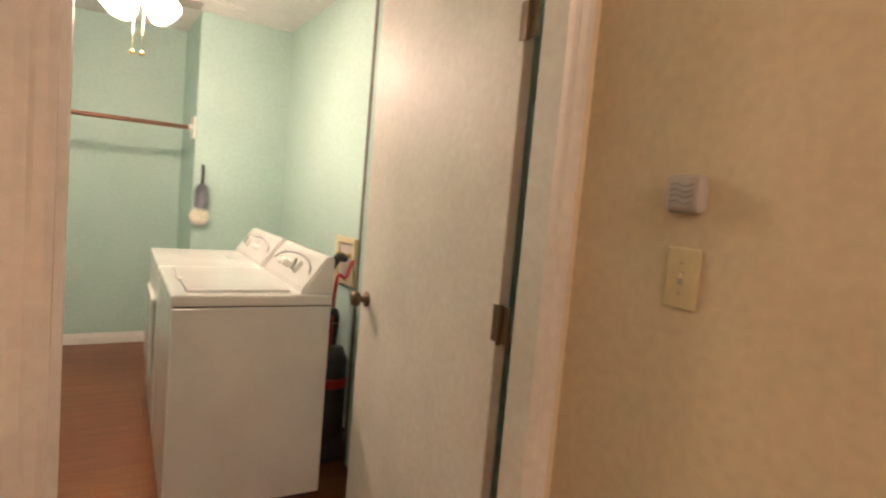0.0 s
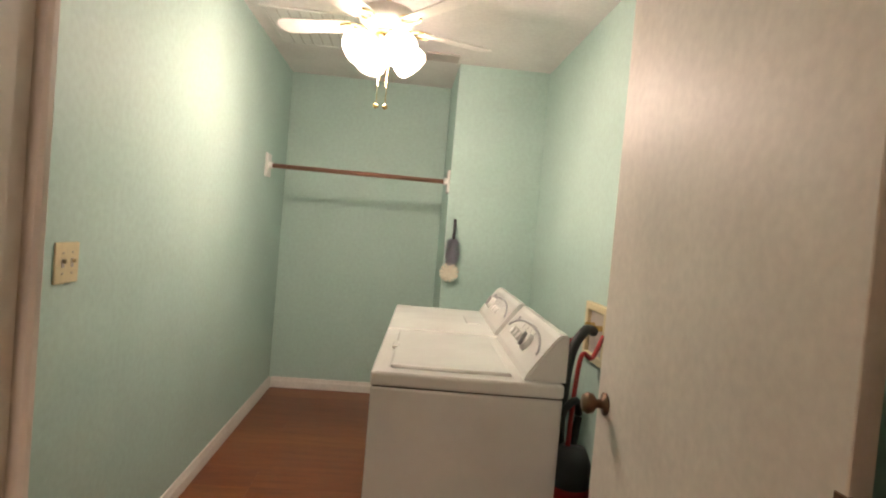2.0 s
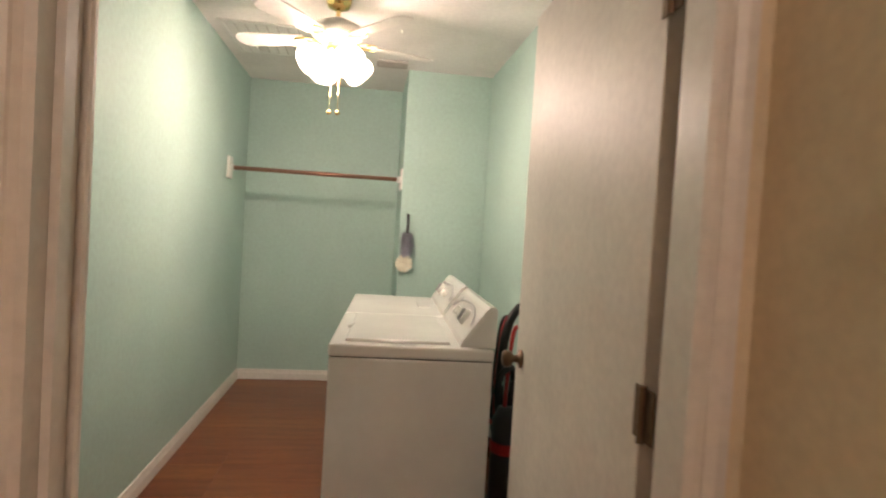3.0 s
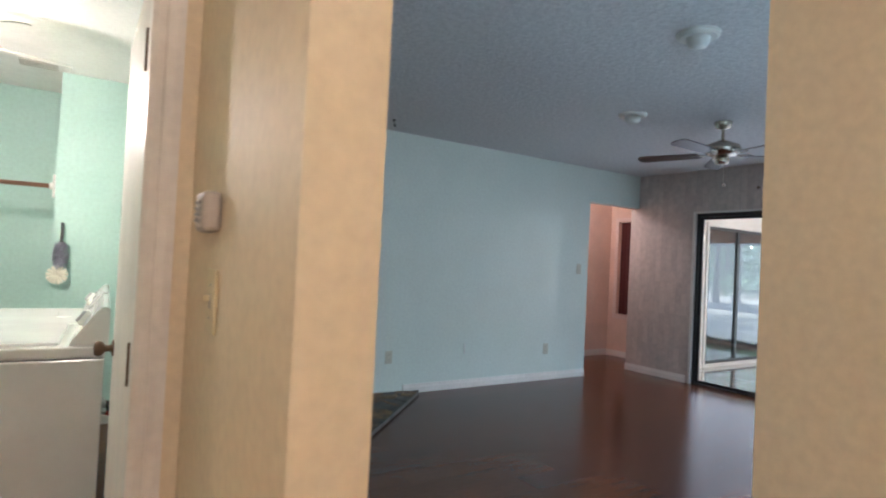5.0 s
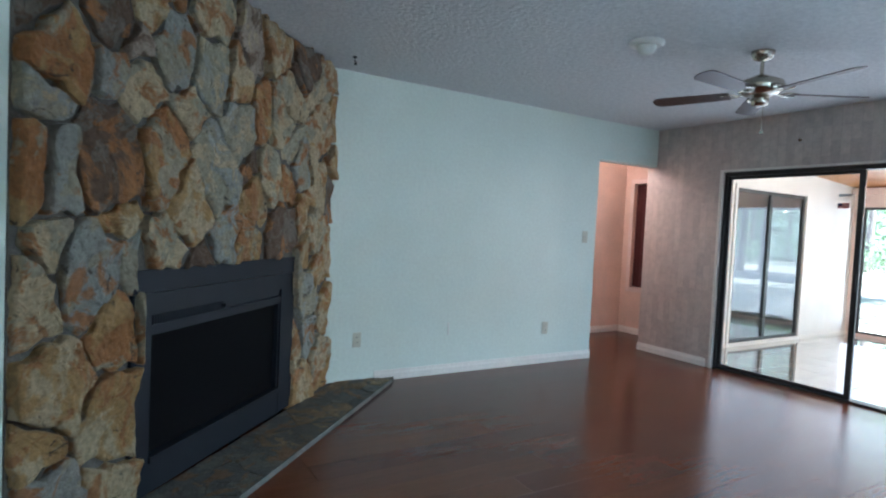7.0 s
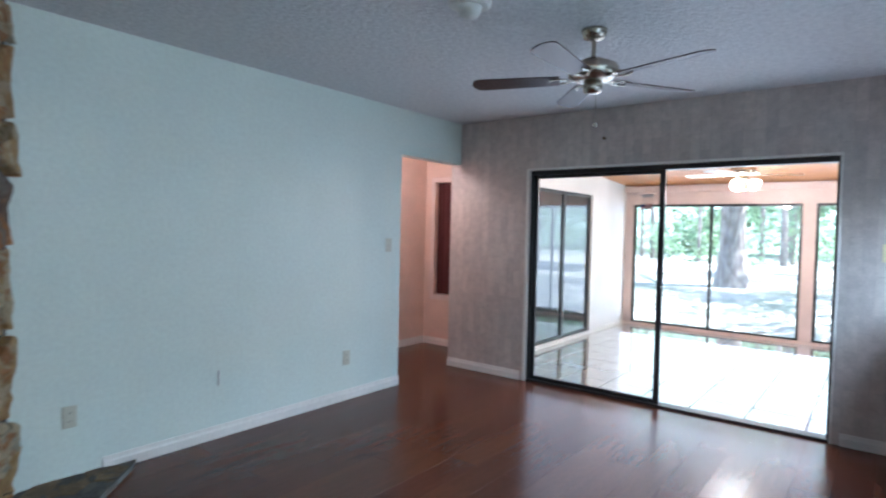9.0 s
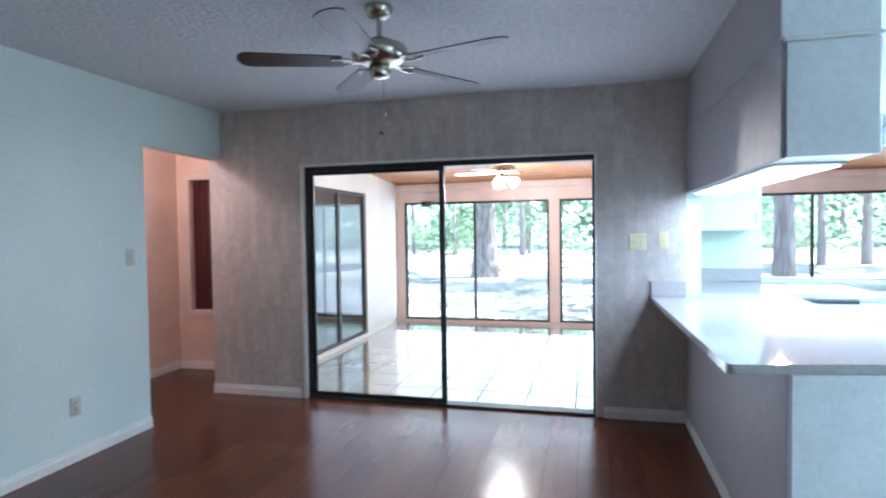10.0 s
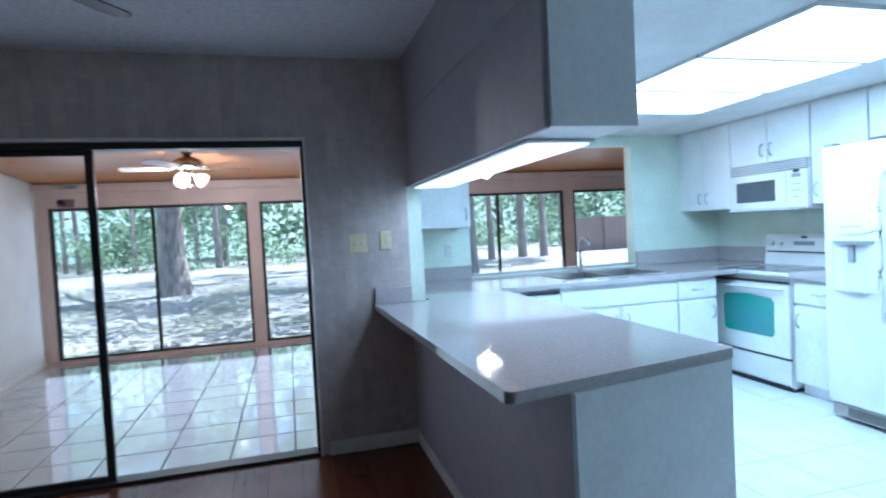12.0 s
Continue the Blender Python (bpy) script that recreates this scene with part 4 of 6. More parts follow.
plate("hood_band", B0, B1, 0.955, BT, -0.04, 0.021, M_IRON, fire)
face = plate("upper_panel", B0, B1, 0.862, 0.951, -0.04, 0.016, M_IRON, fire)
plate("stile", B0, G0, 0.03, 0.862, -0.04, 0.016, M_IRON, fire)
plate("stile", G1, B1, 0.03, 0.862, -0.04, 0.016, M_IRON, fire)
plate("lower_panel", G0, G1, 0.03, GB - 0.03, -0.04, 0.014, M_IRON, fire)
plate("ledge", G0, G1, GB - 0.03, GB, -0.10, 0.024, M_IRON, fire)
plate("lintel", G0, G1, GT, 0.805, -0.04, 0.012, M_IRON, fire)
plate("louvre_rail", G0, G1, 0.852, 0.862, -0.04, 0.016, M_IRON, fire)
plate("louvre_back", G0, G1, 0.805, 0.852, -0.034, -0.026, M_SOOT, fire)
plate("louvre_blank", 1.27, G1, 0.805, 0.852, -0.026, 0.002, M_IRON, fire)
for i in range(30):
    u = G0 + 0.02 + 0.018 * i
    plate("louvre_bar", u, u + 0.009, 0.805, 0.852, -0.024, 0.008, M_IRON, fire)
part("damper_knob", tube(fp(1.255, 0.828, 0.0), fp(1.255, 0.828, 0.032), 0.011), M_IRON, fire)
plate("mesh_screen", G0, G1, GB, GT, -0.030, -0.027, M_SCREEN, fire)
for u0, u1, z0, z1 in ((G0, G0 + 0.014, GB, GT), (G1 - 0.014, G1, GB, GT), (G0 + 0.014, G1 - 0.014, GT - 0.014, GT)):
    plate("opening_bead", u0, u1, z0, z1, -0.03, 0.004, M_IRON, fire)
bm = bmesh.new()
prism([(B0 + 0.10, 0.03), (B1 - 0.06, 0.03), (B1 - 0.06, 0.9), (B0 + 0.10, 0.9)], 0.004, lambda u, v, w: fp(u, v, w - 0.34), bm)
part("firebox_back", bm, M_SOOT, fire)
for k in range(3):
    part("log", tube(fp(1.05 + 0.05 * k, 0.10 + 0.09 * k, -0.20 + 0.03 * k), fp(1.75 - 0.08 * k, 0.11 + 0.09 * k, -0.16), 0.045, 0.038, 10), M_BARK, fire)

def flush_detector(x, y, label):
    ob = thing("smoke_detector", pose(x, y, CEIL), label, "smoke detector", "ceiling detectors")
    part("base", lathe([(0.105, 0), (0.105, -0.014), (0.088, -0.024)], 28), M_WHITEPL, ob)
    part("cover", lathe([(0.058, -0.022), (0.055, -0.046), (0.042, -0.068), (0.014, -0.078)], 24), M_WHITEPL, ob, smooth=True)
    return ob


flush_detector(3.93, 2.23, "white round smoke detector on the textured ceiling")
flush_detector(2.93, 1.04, "white round smoke detector on the textured ceiling")
hook = thing("ceiling_hook", pose(2.63, 3.72, CEIL), "small black plant hook screwed into the textured ceiling", "hook")
part("plate", tube((0, 0, 0), (0, 0, -0.006), 0.016), M_IRON, hook)
part("hook", hose([(0, 0, 0), (0, 0, -0.03), (0.012, -0.008, -0.05), (0, -0.015, -0.062), (-0.012, -0.012, -0.05)], 0.004), M_IRON, hook)
nub = thing("wall_hook", pose(6.45, 2.57, 2.24, 0, 0, -90), "small brown hook on the taupe wallpaper", "hook")
part("stub", tube((0, 0, 0), (0, -0.03, -0.004), 0.010, 0.014), M_OLDBRASS, nub)

slider = thing("sliding_door_1", pose(0, 0, 0), "dark bronze aluminium sliding glass door to the porch, half open", "sliding door", kind="structure")
y0, y1, zt = 0.89, 3.29, 1.99
for q in ((6.47, 6.57, y0, y1, zt - 0.04, zt), (6.46, 6.575, y0, y1, -0.005, 0.018), (6.47, 6.57, y0, y0 + 0.018, 0.018, zt - 0.04), (6.47, 6.57, y1 - 0.028, y1, 0.018, zt - 0.04)):
    part("frame", box(*q, 0.003), M_BRONZE, slider)
for x, a, b in ((6.50, 2.067, 3.262),):
    for q in ((a, a + 0.045, 0.018, zt - 0.04), (b - 0.03, b, 0.018, zt - 0.04), (a + 0.045, b - 0.03, 0.018, 0.05), (a + 0.045, b - 0.03, zt - 0.07, zt - 0.04)):
        part("panel_rail", box(x, x + 0.03, q[0], q[1], q[2], q[3], 0.003), M_BRONZE, slider)
    pane = part("pane", box(x + 0.012, x + 0.017, a + 0.045, b - 0.03, 0.05, zt - 0.07), M_GLASS, slider)
    pane.visible_shadow = False
part("handle", box(6.486, 6.502, 2.077, 2.097, 0.92, 1.08, 0.004), M_BRONZE, slider)
for q in ((6.432, 6.452, y1, y1 + 0.03, 0, zt + 0.02), (6.432, 6.452, y0 - 0.012, y0, 0, zt + 0.02), (6.432, 6.452, y0, y1, zt, zt + 0.02)):
    part("trim", box(*q, 0.003), M_TRIM, slider)

panel = thing("window_2", pose(0, 0, 0), "narrow back hall window covered by a dark maroon curtain, in white casing", "window", kind="structure")
part("curtain", prism([(4.60 + 0.44 * i / 24, 0.022 * math.sin(i * 1.9)) for i in range(25)] + [(5.04 - 0.44 * i / 24, 0.022 * math.sin((24 - i) * 1.9) + 0.006) for i in range(25)], 1.36,
                      lambda u, v, w: (7.25 + v, u, 0.63 + w)), M_MAROON, panel)
for q in ((4.56, 4.62, 0.56, 2.06), (5.02, 5.08, 0.56, 2.06), (4.62, 5.02, 2.0, 2.06), (4.62, 5.02, 0.56, 0.62)):
    # pink puts the hall's peach light into the white casing's colour
    part("casing", box(7.178, 7.20, *q, 0.004), M_PINK, panel)
part("back_board", box(7.305, 7.318, 4.62, 5.02, 0.62, 2.0), M_MAROON, panel)

# invented dome to go with the back hall's fill light
bhl = thing("back_hall_fill_dome", pose(5.85, 4.72, CEIL), "unseen opal ceiling dome added to light the back hall", "ceiling light")
part("pan", lathe([(0.12, 0), (0.12, -0.018), (0.10, -0.025)], 24), M_WHITEPL, bhl)
part("dome", lathe([(0.10, -0.025), (0.09, -0.05), (0.02, -0.07)], 24), M_GLOBE2, bhl, smooth=True)

# ---- kitchen ----
def pull(parent, p0, p1, out, r=0.0065):
    """A slim bow handle from p0 to p1, standing out along out."""
    p0, p1, out = Vector(p0), Vector(p1), Vector(out)
    return part("handle", hose([p0, p0 + out * 0.9 + (p1 - p0) * 0.12, (p0 + p1) / 2 + out * 1.15, p1 + out * 0.9 - (p1 - p0) * 0.12, p1], r, steps=3, seg=6), M_HANDLE, parent, "pale grey bow handle")


def unit(name, x0, x1, y0, y1, z0, z1, face, fronts, label, kick=0.0):
    """A cabinet unit. face: '-x' or '+y', the side with the doors. fronts: (a0, a1, z0, z1, handle), a along the front; handle: v, h or none and the side."""
    ob = thing(name, pose(0, 0, 0), label, "kitchen cabinet")
    part("body", box(x0, x1, y0, y1, z0 + kick, z1, 0.002), M_CAB, ob)
    if kick:
        part("toe_kick", box(x0 + 0.05, x1 - 0.01, y0 + 0.01, y1 - 0.05, z0, z0 + kick), M_CAB, ob)
    for a0, a1, b0, b1, h in fronts:
        g = 0.0025
        if face == "-x":
            d = part("door" if b1 - b0 > 0.25 else "drawer_front", box(x0 - 0.02, x0 - 0.002, a0 + g, a1 - g, b0 + g, b1 - g, 0.003), M_CAB, ob)
            out = (-0.028, 0, 0)
            at = lambda a, z: (x0 - 0.02, a, z)
        else:
            d = part("door" if b1 - b0 > 0.25 else "drawer_front", box(a0 + g, a1 - g, y1 + 0.002, y1 + 0.02, b0 + g, b1 - g, 0.003), M_CAB, ob)
            out = (0, 0.028, 0)
            at = lambda a, z: (a, y1 + 0.02, z)
        if h == "h":
            m = (a0 + a1) / 2
            pull(d, at(m - 0.05, (b0 + b1) / 2), at(m + 0.05, (b0 + b1) / 2), out)
        elif h:
            a = a0 + 0.045 if h[0] == "l" else a1 - 0.045
            z = b1 - 0.16 if h[1] == "t" else b0 + 0.06
            pull(d, at(a, z), at(a, z + 0.10), out)
    return ob


WT = 0.930
pen = thing("peninsula_base", pose(0, 0, 0), "white peninsula base with grey living room side under the quartz bar", "kitchen cabinet")
part("end_panel", prism([(4.297, 0.231), (4.317, 0.231), (4.451, -0.440), (4.431, -0.440)], 0.893, lambda u, v, w: (u, v, w)), M_CAB, pen)
part("back_panel", box(4.293, 6.448, 0.232, 0.25, 0, 0.893, 0.002), M_GREYSIDE, pen)
part("carcass", prism([(4.32, 0.228), (4.452, -0.435), (6.74, -0.435), (6.74, 0.129), (6.44, 0.129), (6.44, 0.228)], 0.892, lambda u, v, w: (u, v, w)), M_CAB, pen)
part("base_strip", box(4.292, 6.43, 0.2505, 0.262, 0, 0.07, 0.002), M_TRIM, pen)
top = thing("bar_worktop", pose(0, 0, 0), "polished speckled grey quartz worktop over the peninsula", "worktop")
def round_slab(pts, z0, z1, corner):
    out = []
    for i, p in enumerate(pts):
        p, a, b = Vector(p), Vector(pts[i - 1]), Vector(pts[(i + 1) % len(pts)])
        if i in corner:
            r = corner[i]
            d0, d1 = (a - p).normalized(), (b - p).normalized()
            c = p + d0 * r + d1 * r
            out += [tuple(c - d1 * r * math.cos(t) - d0 * r * math.sin(t)) for t in [math.pi / 2 * k / 5 for k in range(6)]]
        else:
            out.append(tuple(p))
    return prism(out, z1 - z0, lambda u, v, w: (u, v, z0 + w))
part("slab", round_slab([(4.268, 0.452), (4.440, -0.465), (6.75, -0.465), (6.75, 0.128), (6.449, 0.128), (6.449, 0.498)], WT - 0.036, WT, {0: 0.03, 1: 0.02}), M_QUARTZ, top)
part("upstand", box(6.424, 6.448, 0.252, 0.495, WT + 0.001, WT + 0.105, 0.003), M_QUARTZ, top)
east = thing("sink_worktop", pose(0, 0, 0), "polished grey quartz worktop along the kitchen window", "worktop")
part("slab", box(6.752, 7.748, -1.15, 0.128, WT - 0.04, WT, 0.003), M_QUARTZ, east)
part("slab", box(6.752, 7.748, -2.60, -2.05, WT - 0.04, WT, 0.003), M_QUARTZ, east)
part("slab", box(6.752, 6.93, -2.05, -1.15, WT - 0.04, WT, 0.003), M_QUARTZ, east)
part("slab", box(7.52, 7.748, -2.05, -1.15, WT - 0.04, WT, 0.003), M_QUARTZ, east)
part("slab", box(7.06, 7.748, -3.298, -2.60, WT - 0.04, WT, 0.003), M_QUARTZ, east)
part("upstand", box(7.728, 7.748, -0.585, 0.105, WT + 0.001, WT + 0.12, 0.003), M_QUARTZ, east)
part("upstand", box(7.728, 7.748, -3.27, -2.31, WT + 0.001, WT + 0.14, 0.003), M_QUARTZ, east)
part("upstand", box(7.06, 7.748, -3.298, -3.272, WT + 0.001, WT + 0.14, 0.003), M_QUARTZ, east)
part("sill", box(7.749, 7.868, -2.298, -0.592, 0.945, 0.962), M_QUARTZ, east)
side = thing("side_worktop", pose(0, 0, 0), "short grey quartz worktop between range and refrigerator", "worktop")
part("slab", box(5.80, 6.24, -3.298, -2.60, WT - 0.04, WT, 0.003), M_QUARTZ, side)
part("upstand", box(5.80, 6.24, -3.298, -3.276, WT + 0.001, WT + 0.14, 0.003), M_QUARTZ, side)
sink = thing("kitchen_sink", pose(0, 0, 0), "stainless steel double sink set into the quartz worktop", "sink")
for a, b in ((-2.03, -1.61), (-1.59, -1.17)):
    bm = bmesh.new()
    for q in ((6.95, 6.96, a, b, 0.72, WT + 0.003), (7.49, 7.50, a, b, 0.72, WT + 0.003), (6.96, 7.49, a, a + 0.01, 0.72, WT + 0.003), (6.96, 7.49, b - 0.01, b, 0.72, WT + 0.003), (6.96, 7.49, a + 0.01, b - 0.01, 0.72, 0.73)):
        box(*q, bm=bm)
    part("bowl", bm, M_STEEL, sink)
for q in ((6.925, 6.95, -2.055, -1.145), (7.50, 7.525, -2.055, -1.145), (6.95, 7.50, -2.055, -2.03), (6.95, 7.50, -1.17, -1.145), (6.95, 7.50, -1.61, -1.59)):
    part("rim", box(*q, WT + 0.0005, WT + 0.006, 0.002), M_STEEL, sink)
tap = thing("kitchen_tap", pose(7.60, -1.62, WT), "tall stainless kitchen tap behind the sink", "tap")
part("base", lathe([(0.03, 0), (0.03, 0.012), (0.018, 0.03)], 20), M_STEEL, tap)
part("spout", hose([(0, 0, 0.02), (0, 0, 0.22), (-0.04, 0, 0.30), (-0.12, 0, 0.31), (-0.17, 0, 0.25)], 0.013), M_STEEL, tap, smooth=True)
part("lever", hose([(0, -0.02, 0.10), (0, -0.06, 0.13), (0, -0.09, 0.17)], 0.007), M_STEEL, tap)

dish = thing("dishwasher", pose(0, 0, 0), "white built-in dishwasher under the quartz worktop", "dishwasher")
part("body", box(6.80, 7.40, -0.985, -0.385, 0.02, 0.888), M_CAB, dish)
part("door", box(6.775, 6.798, -0.983, -0.387, 0.12, 0.74, 0.006), M_APPL, dish)
part("control_panel", box(6.768, 6.798, -0.983, -0.387, 0.745, 0.85, 0.008), M_APPL, dish)
part("vent_slot", box(6.765, 6.790, -0.975, -0.395, 0.853, 0.872), M_DARK, dish)
pull(dish, (6.768, -0.80, 0.79), (6.768, -0.57, 0.79), (-0.02, 0, 0))
part("toe_kick", box(6.83, 6.85, -0.983, -0.387, 0.0, 0.115), M_CAB, dish)
unit("base_cabinet", 6.80, 7.40, -2.04, -0.99, 0, 0.888, "-x", [(-1.50, -0.99, 0.10, 0.70, "lt"), (-2.04, -1.52, 0.10, 0.70, "rt"), (-2.04, -0.99, 0.715, 0.86, "")], "white laminate sink cabinet with two doors", 0.1)
unit("base_cabinet", 6.80, 7.40, -2.42, -2.045, 0, 0.888, "-x", [(-2.42, -2.045, 0.10, 0.70, "lt"), (-2.42, -2.045, 0.715, 0.86, "h")], "white laminate base cabinet with drawer beside the sink", 0.1)
unit("corner_cabinet", 7.07, 7.745, -3.29, -2.63, 0, 0.888, "+y", [], "white laminate corner cabinet beside the range", 0.1)
unit("base_cabinet", 5.80, 6.235, -3.29, -2.655, 0, 0.888, "+y", [(5.80, 6.235, 0.10, 0.68, "rt"), (5.80, 6.235, 0.70, 0.86, "h")], "white laminate base cabinet between range and refrigerator", 0.1)

UZ, UY = 1.44, -2.87
unit("wall_cabinet", 7.06, 7.745, -3.29, UY, UZ, KCEIL - 0.002, "+y", [(7.06, 7.40, UZ, KCEIL - 0.02, "rb"), (7.40, 7.745, UZ, KCEIL - 0.02, "lb")], "white laminate wall cabinet with two doors beside the microwave")
unit("wall_cabinet", 6.25, 7.05, -3.29, UY, 1.80, KCEIL - 0.002, "+y", [(6.25, 6.65, 1.80, KCEIL - 0.02, "rb"), (6.65, 7.05, 1.80, KCEIL - 0.02, "lb")], "white laminate cabinet above the microwave")
unit("wall_cabinet", 5.80, 6.24, -3.29, UY, UZ, KCEIL - 0.002, "+y", [(5.80, 6.24, UZ, KCEIL - 0.02, "rb")], "white laminate wall cabinet beside the refrigerator")
unit("wall_cabinet", 4.86, 5.79, -3.29, UY, 1.86, KCEIL - 0.002, "+y", [(4.86, 5.32, 1.86, KCEIL - 0.02, "rb"), (5.32, 5.79, 1.86, KCEIL - 0.02, "lb")], "white laminate cabinet above the refrigerator")
unit("wall_cabinet", 7.44, 7.745, -0.50, 0.125, 1.40, KCEIL - 0.002, "-x", [(-0.50, 0.125, 1.40, KCEIL - 0.02, "lb")], "white laminate wall cabinet between window and bar")
hang = thing("hanging_cabinet", pose(0, 0, 0), "white cabinet hung over the bar, grey on the living room side", "kitchen cabinet")
part("body", box(4.38, 6.448, -0.06, 0.232, 1.684, 2.112, 0.002), M_CAB, hang)
part("back_panel", box(4.377, 6.448, 0.2325, 0.25, 1.680, 2.112, 0.002), M_GREYSIDE, hang, "grey laminate back panel")
part("end_panel", box(4.362, 4.379, -0.062, 0.234, 1.682, 2.098, 0.002), M_CAB, hang)
part("end_trim", box(4.352, 4.379, -0.072, 0.244, 2.100, 2.113, 0.002), M_TRIM, hang)
for k in range(4):
    a = 4.39 + 0.51 * k
    d = part("door", box(a, a + 0.505, -0.080, -0.062, 1.69, 2.10, 0.003), M_CAB, hang)
    pull(d, (a + 0.06, -0.08, 1.74), (a + 0.06, -0.08, 1.84), (0, -0.028, 0))
part("soffit_fascia", box(4.362, 4.379, -0.06, 0.25, 2.115, CEIL - 0.002), M_CAB, hang)

rg = thing("kitchen_range", pose(0, 0, 0), "white electric range with grey glass cooktop and oven window", "range")
rx0, rx1, ry = 6.25, 7.05, -2.62
part("body", box(rx0 + 0.004, rx1 - 0.004, -3.28, ry - 0.03, 0.03, 0.895, 0.004), M_APPL, rg)
part("storage_drawer", box(rx0 + 0.008, rx1 - 0.008, ry - 0.03, ry, 0.05, 0.245, 0.01, seg=2), M_APPL, rg)
od = part("oven_door", box(rx0 + 0.006, rx1 - 0.006, ry - 0.03, ry + 0.012, 0.262, 0.83, 0.012, seg=2), M_APPL, rg)
c = [(-0.26, -0.135), (-0.235, -0.16), (0.235, -0.16), (0.26, -0.135), (0.265, 0.12), (0.235, 0.15), (0, 0.165), (-0.235, 0.15), (-0.265, 0.12)]
part("oven_window", prism(c, 0.004, lambda u, v, w: ((rx0 + rx1) / 2 + u, ry + 0.011 + w, 0.57 + v)), M_OVEN, od, "green-tinted oven glass")
part("door_handle", hose([(rx0 + 0.07, ry + 0.01, 0.80), (rx0 + 0.09, ry + 0.045, 0.80), (rx1 - 0.09, ry + 0.045, 0.80), (rx1 - 0.07, ry + 0.01, 0.80)], 0.014, steps=4), M_APPL, od, smooth=True)
part("door_gap", box(rx0 + 0.01, rx1 - 0.01, ry - 0.02, ry - 0.002, 0.246, 0.261), M_DARK, rg)
part("vent_gap", box(rx0 + 0.02, rx1 - 0.02, ry - 0.02, ry - 0.002, 0.836, 0.852), M_DARK, rg)
part("floor_gap", box(rx0 + 0.02, rx1 - 0.02, -3.2, ry - 0.03, 0.0, 0.04), M_DARK, rg)
part("top_frame", box(rx0, rx1, -3.24, ry + 0.018, 0.895, 0.924, 0.008, seg=2), M_APPL, rg)
part("cooktop", box(rx0 + 0.04, rx1 - 0.04, -3.16, ry - 0.03, 0.922, 0.9265), M_COOKTOP, rg)
for x, y, r in ((0.2, -0.2, 0.10), (0.6, -0.2, 0.08), (0.2, -0.44, 0.08), (0.6, -0.44, 0.10)):
    part("burner_ring", lathe([(r, 0.0), (r, 0.0006), (r - 0.006, 0.0006)], 28, at=(rx0 + x, ry + y, 0.9268)), M_GREYTRIM, rg)
bm = prism([(-3.285, 0.925), (-3.19, 0.925), (-3.205, 1.06), (-3.215, 1.16), (-3.235, 1.19), (-3.285, 1.19)], rx1 - rx0, lambda u, v, w: (rx0 + w, u, v))
bg = part("backguard", bm, M_APPL, rg)
part("backguard_slot", box(rx0 + 0.03, rx1 - 0.03, -3.20, -3.187, 1.035, 1.045), M_DARK, bg)
for x in (0.08, 0.17, 0.63, 0.72):
    part("knob", tube((rx0 + x, -3.205, 1.115), (rx0 + x, -3.175, 1.11), 0.022, 0.019, 18), M_WHITEPL, bg)
part("display", box(rx0 + 0.30, rx0 + 0.50, -3.214, -3.206, 1.095, 1.13), M_GREYTRIM, bg)

mw = thing("microwave", pose(0, 0, 0), "white over-range microwave with dark window", "microwave")
my = -2.82
part("body", box(rx0 + 0.005, rx1 - 0.005, -3.28, my - 0.025, 1.405, 1.797, 0.004), M_APPL, mw)
part("door", box(rx0 + 0.20, rx1 - 0.005, my - 0.025, my, 1.42, 1.715, 0.008, seg=2), M_APPL, mw)
part("window", box(rx0 + 0.30, rx1 - 0.09, my - 0.004, my + 0.003, 1.48, 1.655, 0.004), M_COOKTOP, mw, "dark microwave window")
part("control_panel", box(rx0 + 0.005, rx0 + 0.195, my - 0.025, my - 0.001, 1.42, 1.715, 0.008, seg=2), M_APPL, mw)
part("display", box(rx0 + 0.06, rx0 + 0.14, my - 0.002, my + 0.002, 1.655, 1.685), M_GREYTRIM, mw)
for k in range(3):
    part("key_row", box(rx0 + 0.06, rx0 + 0.14, my - 0.001, my + 0.001, 1.60 - 0.05 * k, 1.606 - 0.05 * k), M_GREYTRIM, mw)
for k in range(4):
    part("vent_slat", box(rx0 + 0.01, rx1 - 0.01, my - 0.03, my + 0.002, 1.725 + 0.018 * k, 1.734 + 0.018 * k, 0.003), M_APPL, mw)
part("vent_shadow", box(rx0 + 0.01, rx1 - 0.01, my - 0.026, my - 0.02, 1.72, 1.795), M_GREYTRIM, mw)
part("bottom_lip", box(rx0 + 0.005, rx1 - 0.005, my - 0.02, my + 0.006, 1.405, 1.418, 0.004), M_APPL, mw)

def badge(x, y, z, w, h, parent):
    """A small dark oval maker's plate on a face that looks along +y."""
    return part("badge", prism([(x + w * math.cos(a), z + h * math.sin(a)) for a in [2 * math.pi * i / 20 for i in range(20)]], 0.003, lambda u, v, d: (u, y + d, v)), M_DARK, parent, "small dark oval badge")


badge(rx0 + 0.10, my - 0.001, 1.703, 0.032, 0.012, mw)
badge((rx0 + rx1) / 2, -3.212, 1.165, 0.034, 0.011, bg)

